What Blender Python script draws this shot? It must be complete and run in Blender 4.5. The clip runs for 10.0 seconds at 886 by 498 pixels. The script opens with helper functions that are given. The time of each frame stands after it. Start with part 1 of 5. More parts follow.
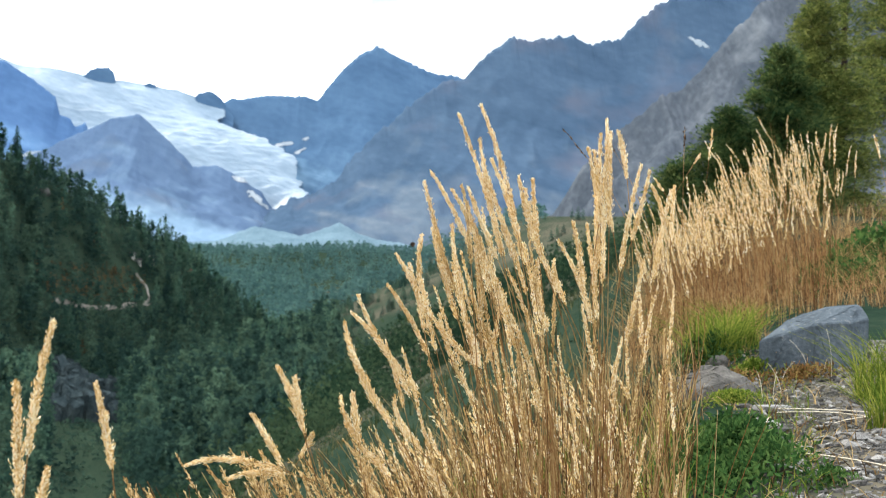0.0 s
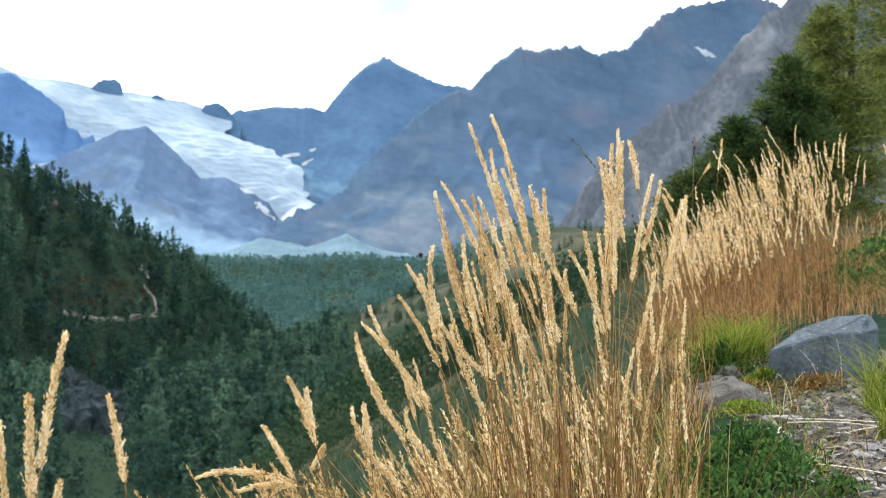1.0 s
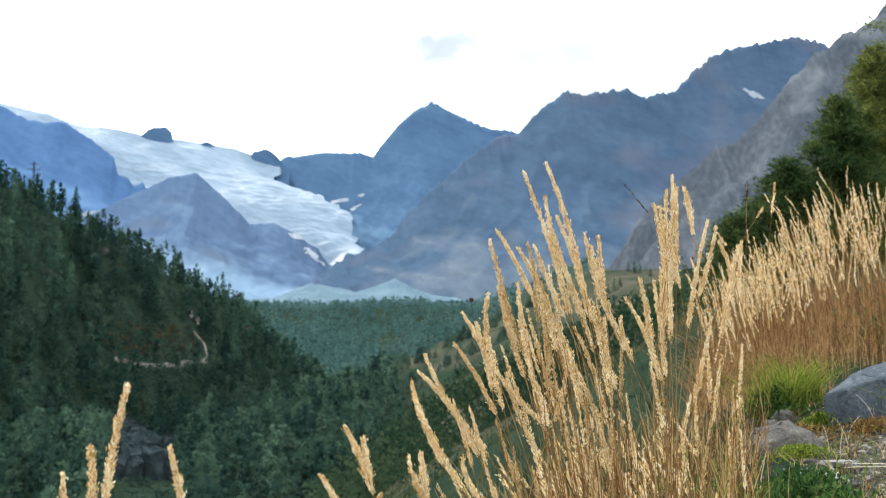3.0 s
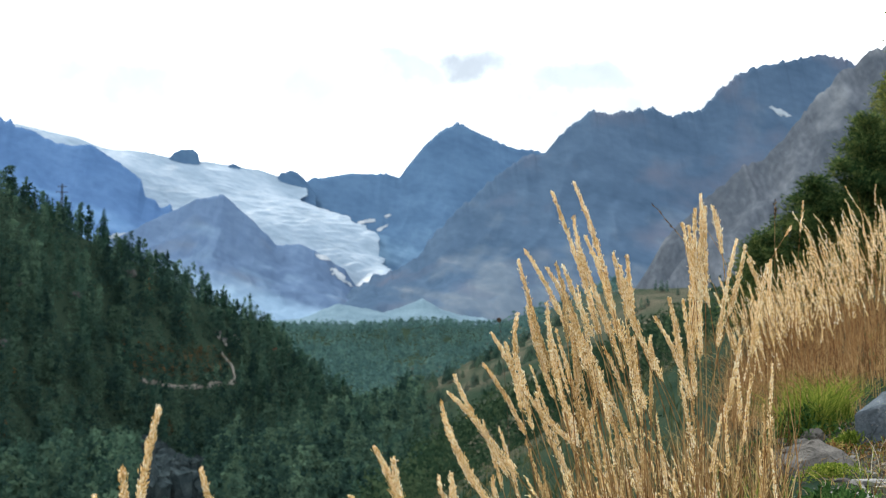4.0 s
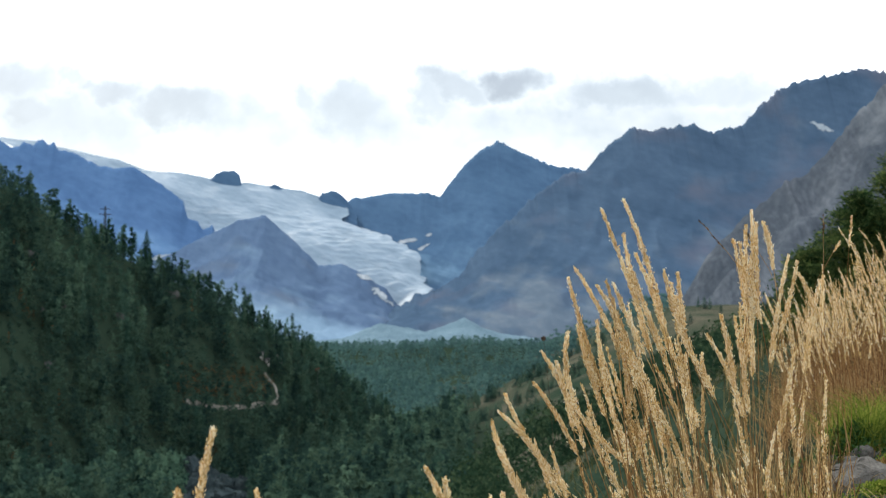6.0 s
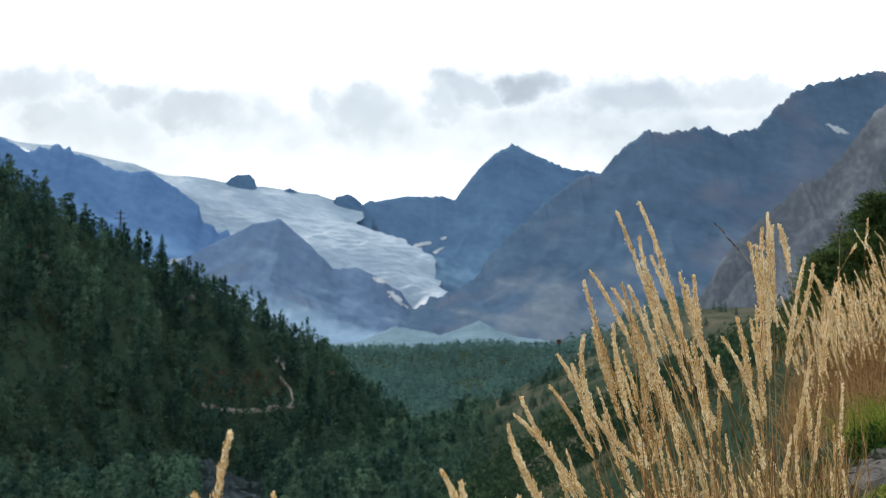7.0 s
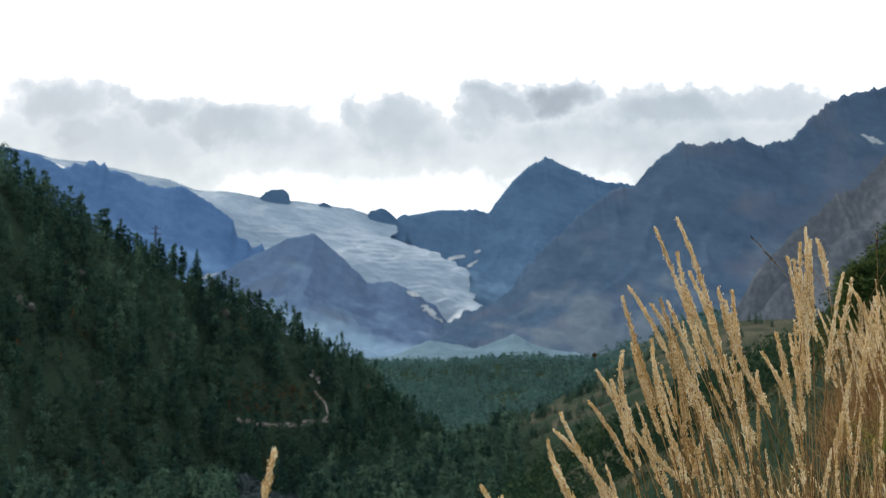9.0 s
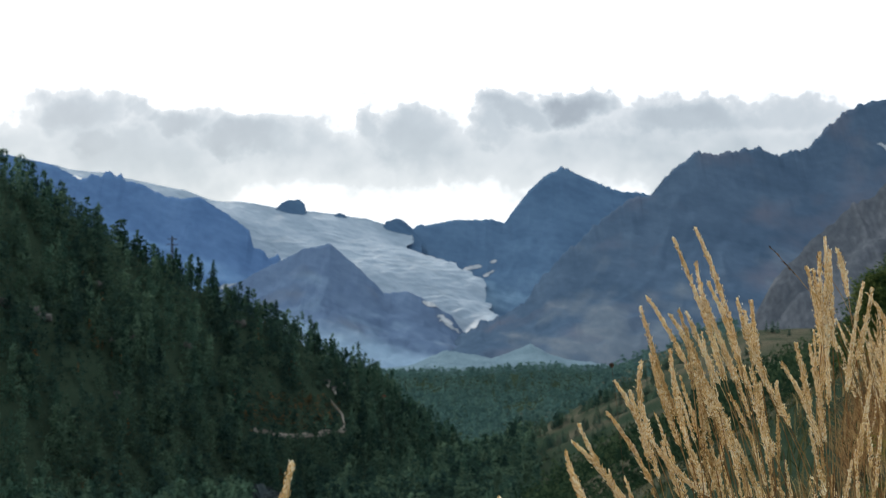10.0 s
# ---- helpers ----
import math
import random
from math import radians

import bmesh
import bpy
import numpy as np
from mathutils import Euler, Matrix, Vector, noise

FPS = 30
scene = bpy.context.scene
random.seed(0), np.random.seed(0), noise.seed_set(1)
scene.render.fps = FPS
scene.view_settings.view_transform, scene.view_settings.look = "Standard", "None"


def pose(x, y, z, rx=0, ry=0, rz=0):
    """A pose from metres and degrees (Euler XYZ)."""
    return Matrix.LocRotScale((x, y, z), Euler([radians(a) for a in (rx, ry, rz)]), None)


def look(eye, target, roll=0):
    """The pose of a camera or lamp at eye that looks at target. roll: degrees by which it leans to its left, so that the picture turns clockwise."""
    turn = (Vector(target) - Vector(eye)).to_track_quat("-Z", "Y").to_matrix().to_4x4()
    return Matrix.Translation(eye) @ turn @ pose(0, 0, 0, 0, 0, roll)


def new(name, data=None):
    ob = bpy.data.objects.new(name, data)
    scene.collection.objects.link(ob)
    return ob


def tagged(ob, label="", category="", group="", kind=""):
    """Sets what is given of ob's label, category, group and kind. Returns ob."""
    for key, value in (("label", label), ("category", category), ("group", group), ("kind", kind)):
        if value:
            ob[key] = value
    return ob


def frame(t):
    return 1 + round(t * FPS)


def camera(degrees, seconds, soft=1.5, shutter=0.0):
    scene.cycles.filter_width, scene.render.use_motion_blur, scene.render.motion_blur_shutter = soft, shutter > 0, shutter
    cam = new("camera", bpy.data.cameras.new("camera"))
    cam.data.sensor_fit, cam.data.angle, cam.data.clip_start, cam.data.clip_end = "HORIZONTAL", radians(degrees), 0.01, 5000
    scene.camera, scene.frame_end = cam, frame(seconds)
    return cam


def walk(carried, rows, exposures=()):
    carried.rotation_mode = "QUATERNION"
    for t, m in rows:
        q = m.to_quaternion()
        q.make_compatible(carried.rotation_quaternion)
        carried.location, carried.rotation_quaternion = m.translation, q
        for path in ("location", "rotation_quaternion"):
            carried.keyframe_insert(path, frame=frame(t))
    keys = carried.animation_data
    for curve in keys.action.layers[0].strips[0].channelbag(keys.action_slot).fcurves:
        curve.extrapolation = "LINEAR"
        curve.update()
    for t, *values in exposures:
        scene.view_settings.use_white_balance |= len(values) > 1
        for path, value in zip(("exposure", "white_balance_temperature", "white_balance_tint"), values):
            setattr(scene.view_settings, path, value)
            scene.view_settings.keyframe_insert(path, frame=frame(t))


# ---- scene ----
cam = camera(30.256, 10.0, soft=1.1)
cam.data.dof.use_dof, cam.data.dof.focus_distance, cam.data.dof.aperture_fstop = True, 3.4, 15.0      # focused on the tall grass
PATH = [
    (0.0, pose(0.0420, -0.0070, -0.0126, 91.075, 0, -6.686) @ pose(0, 0, 0, 0, 0, 1.677)),
    (0.5, pose(0.0390, -0.0045, -0.0125, 91.203, 0, -6.608) @ pose(0, 0, 0, 0, 0, 1.677)),
    (1.0, pose(0.0356, 0.0003, -0.0120, 91.443, 0, -6.425) @ pose(0, 0, 0, 0, 0, 1.516)),
    (1.5, pose(0.0324, 0.0064, -0.0109, 91.781, 0, -6.089) @ pose(0, 0, 0, 0, 0, 1.447)),
    (2.0, pose(0.0295, 0.0077, -0.0093, 92.201, 0, -5.625) @ pose(0, 0, 0, 0, 0, 1.375)),
    (2.5, pose(0.0253, 0.0013, -0.0071, 92.574, 0, -5.158) @ pose(0, 0, 0, 0, 0, 1.268)),
    (4.0, pose(0.0196, -0.0054, -0.0052, 93.633, 0, -3.736) @ pose(0, 0, 0, 0, 0, 0.830)),
    (4.5, pose(0.0140, -0.0046, -0.0046, 93.879, 0, -3.297) @ pose(0, 0, 0, 0, 0, 0.712)),
    (5.0, pose(0.0098, 0.0014, -0.0048, 94.073, 0, -2.912) @ pose(0, 0, 0, 0, 0, 0.518)),
    (5.5, pose(0.0068, 0.0047, -0.0049, 94.200, 0, -2.573) @ pose(0, 0, 0, 0, 0, 0.466)),
    (7.0, pose(0.0040, 0.0027, -0.0047, 94.386, 0, -1.757) @ pose(0, 0, 0, 0, 0, 0.353)),
    (7.5, pose(0.0015, -0.0019, -0.0037, 94.463, 0, -1.488) @ pose(0, 0, 0, 0, 0, 0.375)),
    (8.0, pose(-0.0005, -0.0084, -0.0025, 94.551, 0, -1.207) @ pose(0, 0, 0, 0, 0, 0.290)),
    (8.5, pose(-0.0030, -0.0145, -0.0014, 94.678, 0, -0.903) @ pose(0, 0, 0, 0, 0, 0.235)),
    (9.0, pose(-0.0053, -0.0146, -0.0000, 94.852, 0, -0.565) @ pose(0, 0, 0, 0, 0, 0.097)),
    (9.5, pose(-0.0066, -0.0085, 0.0013, 95.047, 0, -0.222) @ pose(0, 0, 0, 0, 0, -0.003)),
    (10.0, pose(-0.0071, -0.0014, 0.0024, 95.200, 0, 0.000) @ pose(0, 0, 0, 0, 0, -0.000)),
]
walk(cam, PATH, exposures=[(0.0, 0.55), (1.5, 0.5), (2.5, 0.42), (4.0, 0.2), (5.5, -0.05), (7.0, -0.25), (8.0, -0.4), (10.0, -0.6)])

# ---- sky and sun ----
SUN_AZ, SUN_EL = radians(-30), radians(38)      # from +y towards +x; ahead of the camera, veiled by cloud


# heaps of cloud over the ridges ahead: bearing across and up, half width, half height, darkness
CLOUDS = [(0.082, 0.179, 0.017, 0.010, 0.95), (0.152, 0.171, 0.044, 0.012, 0.72), (0.212, 0.174, 0.044, 0.009, 0.5), (0.049, 0.174, 0.021, 0.009, 0.7),
          (0.030, 0.165, 0.015, 0.010, 0.6), (-0.021, 0.157, 0.032, 0.017, 0.68), (-0.048, 0.170, 0.009, 0.012, 0.6), (-0.017, 0.169, 0.015, 0.010, 0.62),
          (-0.166, 0.168, 0.025, 0.010, 0.78), (-0.124, 0.158, 0.032, 0.011, 0.78), (-0.192, 0.176, 0.013, 0.007, 0.6), (-0.090, 0.156, 0.012, 0.006, 0.5),
          (-0.229, 0.172, 0.028, 0.013, 0.75), (-0.212, 0.155, 0.020, 0.010, 0.75), (-0.270, 0.160, 0.020, 0.012, 0.55)]


def make_world():
    w = bpy.data.worlds.new("sky")
    scene.world = w
    w.use_nodes = True
    nt = w.node_tree
    nt.nodes.clear()
    N, L = nt.nodes.new, nt.links.new
    sky = N("ShaderNodeTexSky")
    sky.sky_type, sky.sun_disc = "NISHITA", False
    sky.sun_elevation, sky.sun_rotation = SUN_EL, SUN_AZ
    def math_node(op, a, b=None, clamp=False):
        n = N("ShaderNodeMath")
        n.operation, n.use_clamp = op, clamp
        for k, v in enumerate((a, b)):
            if v is not None and isinstance(v, (int, float)):
                n.inputs[k].default_value = v
            elif v is not None:
                L(v, n.inputs[k])
        return n.outputs[0]

    def span(value, a, b, c, d):
        n = N("ShaderNodeMapRange")
        n.interpolation_type = "SMOOTHSTEP"
        for k, v in enumerate((a, b, c, d)):
            n.inputs[k + 1].default_value = v
        L(value, n.inputs[0])
        return n.outputs[0]

    def noise_node(vector, scale, detail, rough):
        n = N("ShaderNodeTexNoise")
        n.inputs["Scale"].default_value, n.inputs["Detail"].default_value, n.inputs["Roughness"].default_value = scale, detail, rough
        L(vector, n.inputs["Vector"])
        return n

    co = N("ShaderNodeTexCoord")
    sep = N("ShaderNodeSeparateXYZ")
    L(co.outputs["Generated"], sep.inputs[0])
    # the sky ahead as a plane of bearings: across and up
    ahead = math_node("MAXIMUM", sep.outputs[1], 0.05)
    flat = N("ShaderNodeCombineXYZ")
    L(math_node("DIVIDE", sep.outputs[0], ahead), flat.inputs[0]), L(math_node("DIVIDE", sep.outputs[2], ahead), flat.inputs[1])
    wisp = noise_node(flat.outputs[0], 30, 6, 0.6)
    bend = N("ShaderNodeVectorMath")
    bend.operation = "MULTIPLY_ADD"
    bend.inputs[1].default_value = (0.062, 0.046, 0)
    L(wisp.outputs["Color"], bend.inputs[0])
    shift = N("ShaderNodeVectorMath")
    shift.inputs[1].default_value = (-0.031, -0.023, 0)
    L(flat.outputs[0], shift.inputs[0]), L(shift.outputs[0], bend.inputs[2])
    heap = None
    for cu, cv, cw, ch, dark in CLOUDS:
        off, size, far = N("ShaderNodeVectorMath"), N("ShaderNodeVectorMath"), N("ShaderNodeVectorMath")
        off.operation, size.operation, far.operation = "SUBTRACT", "MULTIPLY", "LENGTH"
        off.inputs[1].default_value, size.inputs[1].default_value = (cu, cv, 0), (1 / cw, 1 / ch, 0)
        L(bend.outputs[0], off.inputs[0]), L(off.outputs[0], size.inputs[0]), L(size.outputs[0], far.inputs[0])
        puff = span(far.outputs["Value"], 1.9, 0.35, 0.0, dark)
        if heap is None:
            heap = puff
        else:
            n = N("ShaderNodeMath")
            n.operation, n.inputs[2].default_value = "SMOOTH_MAX", 0.12
            L(heap, n.inputs[0]), L(puff, n.inputs[1])
            heap = n.outputs[0]
    bent = N("ShaderNodeSeparateXYZ")
    L(bend.outputs[0], bent.inputs[0])
    # a pale veil below the heaps, thin again over the ridges
    veil = math_node("MULTIPLY", span(bent.outputs[1], 0.180, 0.156, 0.0, 0.60), span(bent.outputs[1], 0.112, 0.150, 0.22, 1.0))
    veil = math_node("MULTIPLY", veil, span(noise_node(flat.outputs[0], 13, 4, 0.55).outputs["Fac"], 0.38, 0.62, 0.62, 1.1))
    n = N("ShaderNodeMath")
    n.operation, n.inputs[2].default_value = "SMOOTH_MAX", 0.15
    L(heap, n.inputs[0]), L(veil, n.inputs[1])
    front = span(sep.outputs[1], 0.5, 0.8, 0.0, 1.0)
    broad = noise_node(co.outputs["Generated"], 5.0, 6, 0.6)
    around = span(broad.outputs["Fac"], 0.50, 0.75, 0.0, 0.45)
    total = math_node("ADD", math_node("MULTIPLY", n.outputs[0], front), math_node("MULTIPLY", around, math_node("SUBTRACT", 1.0, front)))
    grain = math_node("MULTIPLY", math_node("SUBTRACT", wisp.outputs["Fac"], 0.5), math_node("MULTIPLY", total, 0.7))
    ramp = N("ShaderNodeValToRGB")
    e = ramp.color_ramp.elements
    e[0].position, e[1].position = 0.04, 1.0
    e.new(0.30), e.new(0.62)
    for el, c in zip(sorted(e, key=lambda q: q.position), ((1, 1, 1), (0.43, 0.437, 0.442), (0.28, 0.30, 0.315), (0.17, 0.18, 0.195))):
        el.color = (*c, 1)
    L(math_node("ADD", total, grain), ramp.inputs[0])
    mix = N("ShaderNodeVectorMath")
    mix.operation = "SCALE"
    mix.inputs["Scale"].default_value = 2.0
    L(ramp.outputs[0], mix.inputs[0])
    blue = N("ShaderNodeMix")
    blue.data_type, blue.blend_type = "RGBA", "ADD"
    blue.inputs[0].default_value = 1.0
    scale = N("ShaderNodeVectorMath")
    scale.operation = "SCALE"
    scale.inputs["Scale"].default_value = 0.05
    L(sky.outputs[0], scale.inputs[0])
    L(mix.outputs[0], blue.inputs[6]), L(scale.outputs[0], blue.inputs[7])
    bg = N("ShaderNodeBackground")
    bg.inputs["Strength"].default_value = 1.0
    out = N("ShaderNodeOutputWorld")
    L(blue.outputs[2], bg.inputs[0]), L(bg.outputs[0], out.inputs[0])


make_world()
sun = new("sun", bpy.data.lights.new("sun", "SUN"))
sun.data.energy, sun.data.angle, sun.data.color = 3.5, radians(10), (1.0, 0.9, 0.76)
sun_from = Vector((math.sin(SUN_AZ) * math.cos(SUN_EL), math.cos(SUN_AZ) * math.cos(SUN_EL), math.sin(SUN_EL)))
sun.matrix_world = look(sun_from * 50, (0, 0, 0))

# ---- helpers of this scene ----
rng = np.random.default_rng(7)


def mesh_data(name, V, F, mat, smooth=False):
    me = bpy.data.meshes.new(name)
    V, F = np.asarray(V, float), np.asarray(F, np.int32)
    k = F.shape[1]
    me.vertices.add(len(V)), me.loops.add(F.size), me.polygons.add(len(F))
    me.vertices.foreach_set("co", V.ravel())
    me.loops.foreach_set("vertex_index", F.ravel())
    me.polygons.foreach_set("loop_start", np.arange(0, F.size, k, dtype=np.int32))
    me.polygons.foreach_set("use_smooth", np.full(len(F), smooth))
    me.update(calc_edges=True)
    me.validate()
    if mat:
        me.materials.append(mat)
    return me


def mesh_ob(name, V, F, mat, parent=None, label="", smooth=False):
    ob = new(name, mesh_data(name, V, F, mat, smooth))
    ob.parent = parent
    return tagged(ob, label)


class Heap:
    """Collects triangles from many small pieces into one mesh."""

    def __init__(self):
        self.v, self.f, self.n = [], [], 0

    def add(self, V, F):
        self.v.append(V), self.f.append(np.asarray(F) + self.n)
        self.n += len(V)

    def many(self, P, F):
        """P: (m, k, 3) corners of m alike pieces; F: faces of one piece."""
        m, k = P.shape[:2]
        F = np.asarray(F)
        self.v.append(P.reshape(-1, 3))
        self.f.append((F[None] + (np.arange(m) * k)[:, None, None]).reshape(-1, F.shape[1]) + self.n)
        self.n += m * k

    def ob(self, name, mat, parent=None, label="", smooth=False):
        return mesh_ob(name, np.concatenate(self.v), np.concatenate(self.f), mat, parent, label, smooth)

    def data(self, name, mat, smooth=False):
        return mesh_data(name, np.concatenate(self.v), np.concatenate(self.f), mat, smooth)


def vnoise(x, y, seed=0):
    xi, yi = np.floor(x), np.floor(y)
    fx, fy = x - xi, y - yi
    fx, fy = fx * fx * (3 - 2 * fx), fy * fy * (3 - 2 * fy)

    def h(a, b):
        s = np.sin(a * 127.1 + b * 311.7 + seed * 74.7) * 43758.5453
        return s - np.floor(s)
    return (h(xi, yi) * (1 - fx) + h(xi + 1, yi) * fx) * (1 - fy) + (h(xi, yi + 1) * (1 - fx) + h(xi + 1, yi + 1) * fx) * fy


def fbm(x, y, octaves=4, seed=0, gain=0.5):
    out, a, s = 0, 1.0, 0
    for i in range(octaves):
        out, s = out + a * (vnoise(x, y, seed + i) - 0.5), s + a
        x, y, a = x * 2.03 + 3.1, y * 2.03 - 1.7, a * gain
    return out / s * 2


def soft(u, k):
    """A smooth max(u, 0)."""
    return k * np.logaddexp(0, u / k)


def smax(a, b, k):
    return b + soft(a - b, k)


def unit(D):
    return D / np.maximum(np.linalg.norm(D, axis=-1, keepdims=True), 1e-9)


def grid_faces(rows, cols):
    i = np.arange(rows - 1)[:, None] * cols + np.arange(cols - 1)[None]
    return np.stack([i, i + 1, i + 1 + cols, i + cols], -1).reshape(-1, 4)


# ---- materials ----
def material(name, colors, scale=1.0, rough=0.85, bump=0.3, fine=8.0, spots=None, trans=0.0, per="", vary=0.42, coords="Object", stretch=(1, 1, 1), metal=0.0, turn=0.0, spread=0.2):
    """colors: dark, middle, light. Variation at two scales, bump, and a change from piece to piece (per: object or island)."""
    m = bpy.data.materials.new(name)
    m.use_nodes = True
    nt = m.node_tree
    nt.nodes.clear()
    N, L = nt.nodes.new, nt.links.new
    co = N("ShaderNodeTexCoord")
    mp = N("ShaderNodeMapping")
    mp.vector_type = "TEXTURE"
    mp.inputs["Scale"].default_value = [1 / v for v in stretch]
    mp.inputs["Rotation"].default_value = (0, radians(turn), 0)
    L(co.outputs[coords], mp.inputs[0])
    a, b = N("ShaderNodeTexNoise"), N("ShaderNodeTexNoise")
    for no, s, d in ((a, scale, 5), (b, scale * fine, 4)):
        no.inputs["Scale"].default_value, no.inputs["Detail"].default_value = s, d
        L(mp.outputs[0], no.inputs["Vector"])
    mid = N("ShaderNodeMath")
    mid.operation = "MULTIPLY_ADD"
    mid.inputs[1].default_value = 0.4
    L(b.outputs["Fac"], mid.inputs[0])
    am = N("ShaderNodeMath")
    am.operation = "MULTIPLY"
    am.inputs[1].default_value = 0.6
    L(a.outputs["Fac"], am.inputs[0]), L(am.outputs[0], mid.inputs[2])
    value = mid.outputs[0]
    if per:
        if per == "object":
            r = N("ShaderNodeObjectInfo").outputs["Random"]
        elif per == "tree":
            tone = N("ShaderNodeAttribute")
            tone.attribute_name = "tone"
            r = tone.outputs["Fac"]
        else:
            r = N("ShaderNodeNewGeometry").outputs["Random Per Island"]
        ad = N("ShaderNodeMath")
        ad.operation = "MULTIPLY_ADD"
        ad.inputs[1].default_value = vary
        L(r, ad.inputs[0])
        su = N("ShaderNodeMath")
        su.operation = "SUBTRACT"
        su.inputs[1].default_value = vary / 2
        L(value, su.inputs[0]), L(su.outputs[0], ad.inputs[2])
        value = ad.outputs[0]
    ramp = N("ShaderNodeValToRGB")
    e = ramp.color_ramp.elements
    e[0].position, e[1].position = 0.5 - spread, 0.5 + spread
    e.new(0.5)
    for el, c in zip(sorted(e, key=lambda q: q.position), colors):
        el.color = (*c, 1)
    L(value, ramp.inputs[0])
    color = ramp.outputs[0]
    if spots:
        c, s, lo, hi = spots
        no = N("ShaderNodeTexNoise")
        no.inputs["Scale"].default_value, no.inputs["Detail"].default_value = s, 5
        L(co.outputs[coords], no.inputs["Vector"])
        mr = N("ShaderNodeMapRange")
        mr.inputs[1].default_value, mr.inputs[2].default_value = lo, hi
        L(no.outputs["Fac"], mr.inputs[0])
        mx = N("ShaderNodeMix")
        mx.data_type = "RGBA"
        mx.inputs[7].default_value = (*c, 1)
        L(mr.outputs[0], mx.inputs[0]), L(color, mx.inputs[6])
        color = mx.outputs[2]
    bs = N("ShaderNodeBsdfPrincipled")
    bs.inputs["Roughness"].default_value, bs.inputs["Metallic"].default_value = rough, metal
    bs.inputs["Specular IOR Level"].default_value = 0.3 if rough < 0.8 else 0.0
    L(color, bs.inputs["Base Color"])
    if bump:
        bp = N("ShaderNodeBump")
        bp.inputs["Strength"].default_value = bump
        bp.inputs["Distance"].default_value = 0.3 / scale
        L(mid.outputs[0], bp.inputs["Height"]), L(bp.outputs[0], bs.inputs["Normal"])
    out = N("ShaderNodeOutputMaterial")
    surf = bs.outputs[0]
    if trans:
        tr = N("ShaderNodeBsdfTranslucent")
        L(color, tr.inputs[0])
        mx = N("ShaderNodeMixShader")
        mx.inputs[0].default_value = trans
        L(bs.outputs[0], mx.inputs[1]), L(tr.outputs[0], mx.inputs[2])
        surf = mx.outputs[0]
    L(surf, out.inputs[0])
    return m


def layered(name, low, high, attr, bump=0.4, scale=1.0, spots=None, stretch=(1, 1, 1), fine=8.0, turn=0.0, spread=0.2):
    """Two triples of colours mixed by a mask that the mesh carries (bare stone against soil, scree and haze tint
    against rock).
    """
    m = material(name, low, scale=scale, bump=bump, spots=spots, stretch=stretch, fine=fine, turn=turn, spread=spread)
    nt = m.node_tree
    N, L = nt.nodes.new, nt.links.new
    bs = nt.nodes["Principled BSDF"]
    old = bs.inputs["Base Color"].links[0].from_socket
    value = nt.nodes["Color Ramp"].inputs[0].links[0].from_socket
    ramp = N("ShaderNodeValToRGB")
    e = ramp.color_ramp.elements
    e[0].position, e[1].position = 0.5 - spread, 0.5 + spread
    e.new(0.5)
    for el, c in zip(sorted(e, key=lambda q: q.position), high):
        el.color = (*c, 1)
    L(value, ramp.inputs[0])
    at = N("ShaderNodeAttribute")
    at.attribute_name = attr
    mx = N("ShaderNodeMix")
    mx.data_type = "RGBA"
    L(at.outputs["Fac"], mx.inputs[0]), L(old, mx.inputs[6]), L(ramp.outputs[0], mx.inputs[7])
    L(mx.outputs[2], bs.inputs["Base Color"])
    return m


def mask(ob, name, values):
    a = ob.data.attributes.new(name, "FLOAT", "POINT")
    a.data.foreach_set("value", np.asarray(values, np.float32).ravel())


M_GROUND = layered("soil_and_turf", [(0.010, 0.022, 0.016), (0.019, 0.035, 0.024), (0.036, 0.046, 0.030)],
                   [(0.052, 0.046, 0.035), (0.095, 0.084, 0.064), (0.165, 0.148, 0.118)], "bare", scale=1.3)
# far rock: the blue is distance haze, painted into the base colours
M_ROCK_LEFT = layered("haze_blue_rock", [(0.041, 0.090, 0.191), (0.062, 0.125, 0.247), (0.090, 0.170, 0.310)],
                      [(0.099, 0.201, 0.361), (0.132, 0.251, 0.423), (0.181, 0.310, 0.475)], "scree_haze", scale=0.012, bump=0.14, fine=4.5, stretch=(0.8, 0.5, 1.5), turn=22, spread=0.27)
M_ROCK_FAR = layered("haze_blue_grey_rock", [(0.034, 0.071, 0.132), (0.054, 0.105, 0.181), (0.076, 0.140, 0.225)],
                     [(0.102, 0.187, 0.283), (0.134, 0.235, 0.340), (0.181, 0.297, 0.406)], "scree_haze", scale=0.012, bump=0.14, fine=4.5, stretch=(0.8, 0.5, 1.5), turn=22, spread=0.27)
M_ROCK_KNOB = layered("hazed_slate_rock", [(0.048, 0.080, 0.137), (0.069, 0.113, 0.190), (0.099, 0.154, 0.239)],
                      [(0.103, 0.173, 0.255), (0.140, 0.220, 0.311), (0.183, 0.272, 0.358)], "scree_haze", scale=0.012, bump=0.14, fine=4.5, stretch=(0.8, 0.5, 1.5), turn=22, spread=0.27, spots=((0.086, 0.117, 0.166), 0.009, 0.55, 0.75))
M_ROCK_RIGHT = layered("hazed_slate_blue_rock", [(0.029, 0.055, 0.093), (0.046, 0.080, 0.130), (0.070, 0.114, 0.172)],
                       [(0.058, 0.087, 0.126), (0.082, 0.114, 0.153), (0.123, 0.150, 0.181)], "scree_haze", scale=0.012, bump=0.14, fine=4.5, stretch=(0.8, 0.5, 1.5), turn=22, spread=0.27, spots=((0.075, 0.093, 0.132), 0.007, 0.52, 0.72))
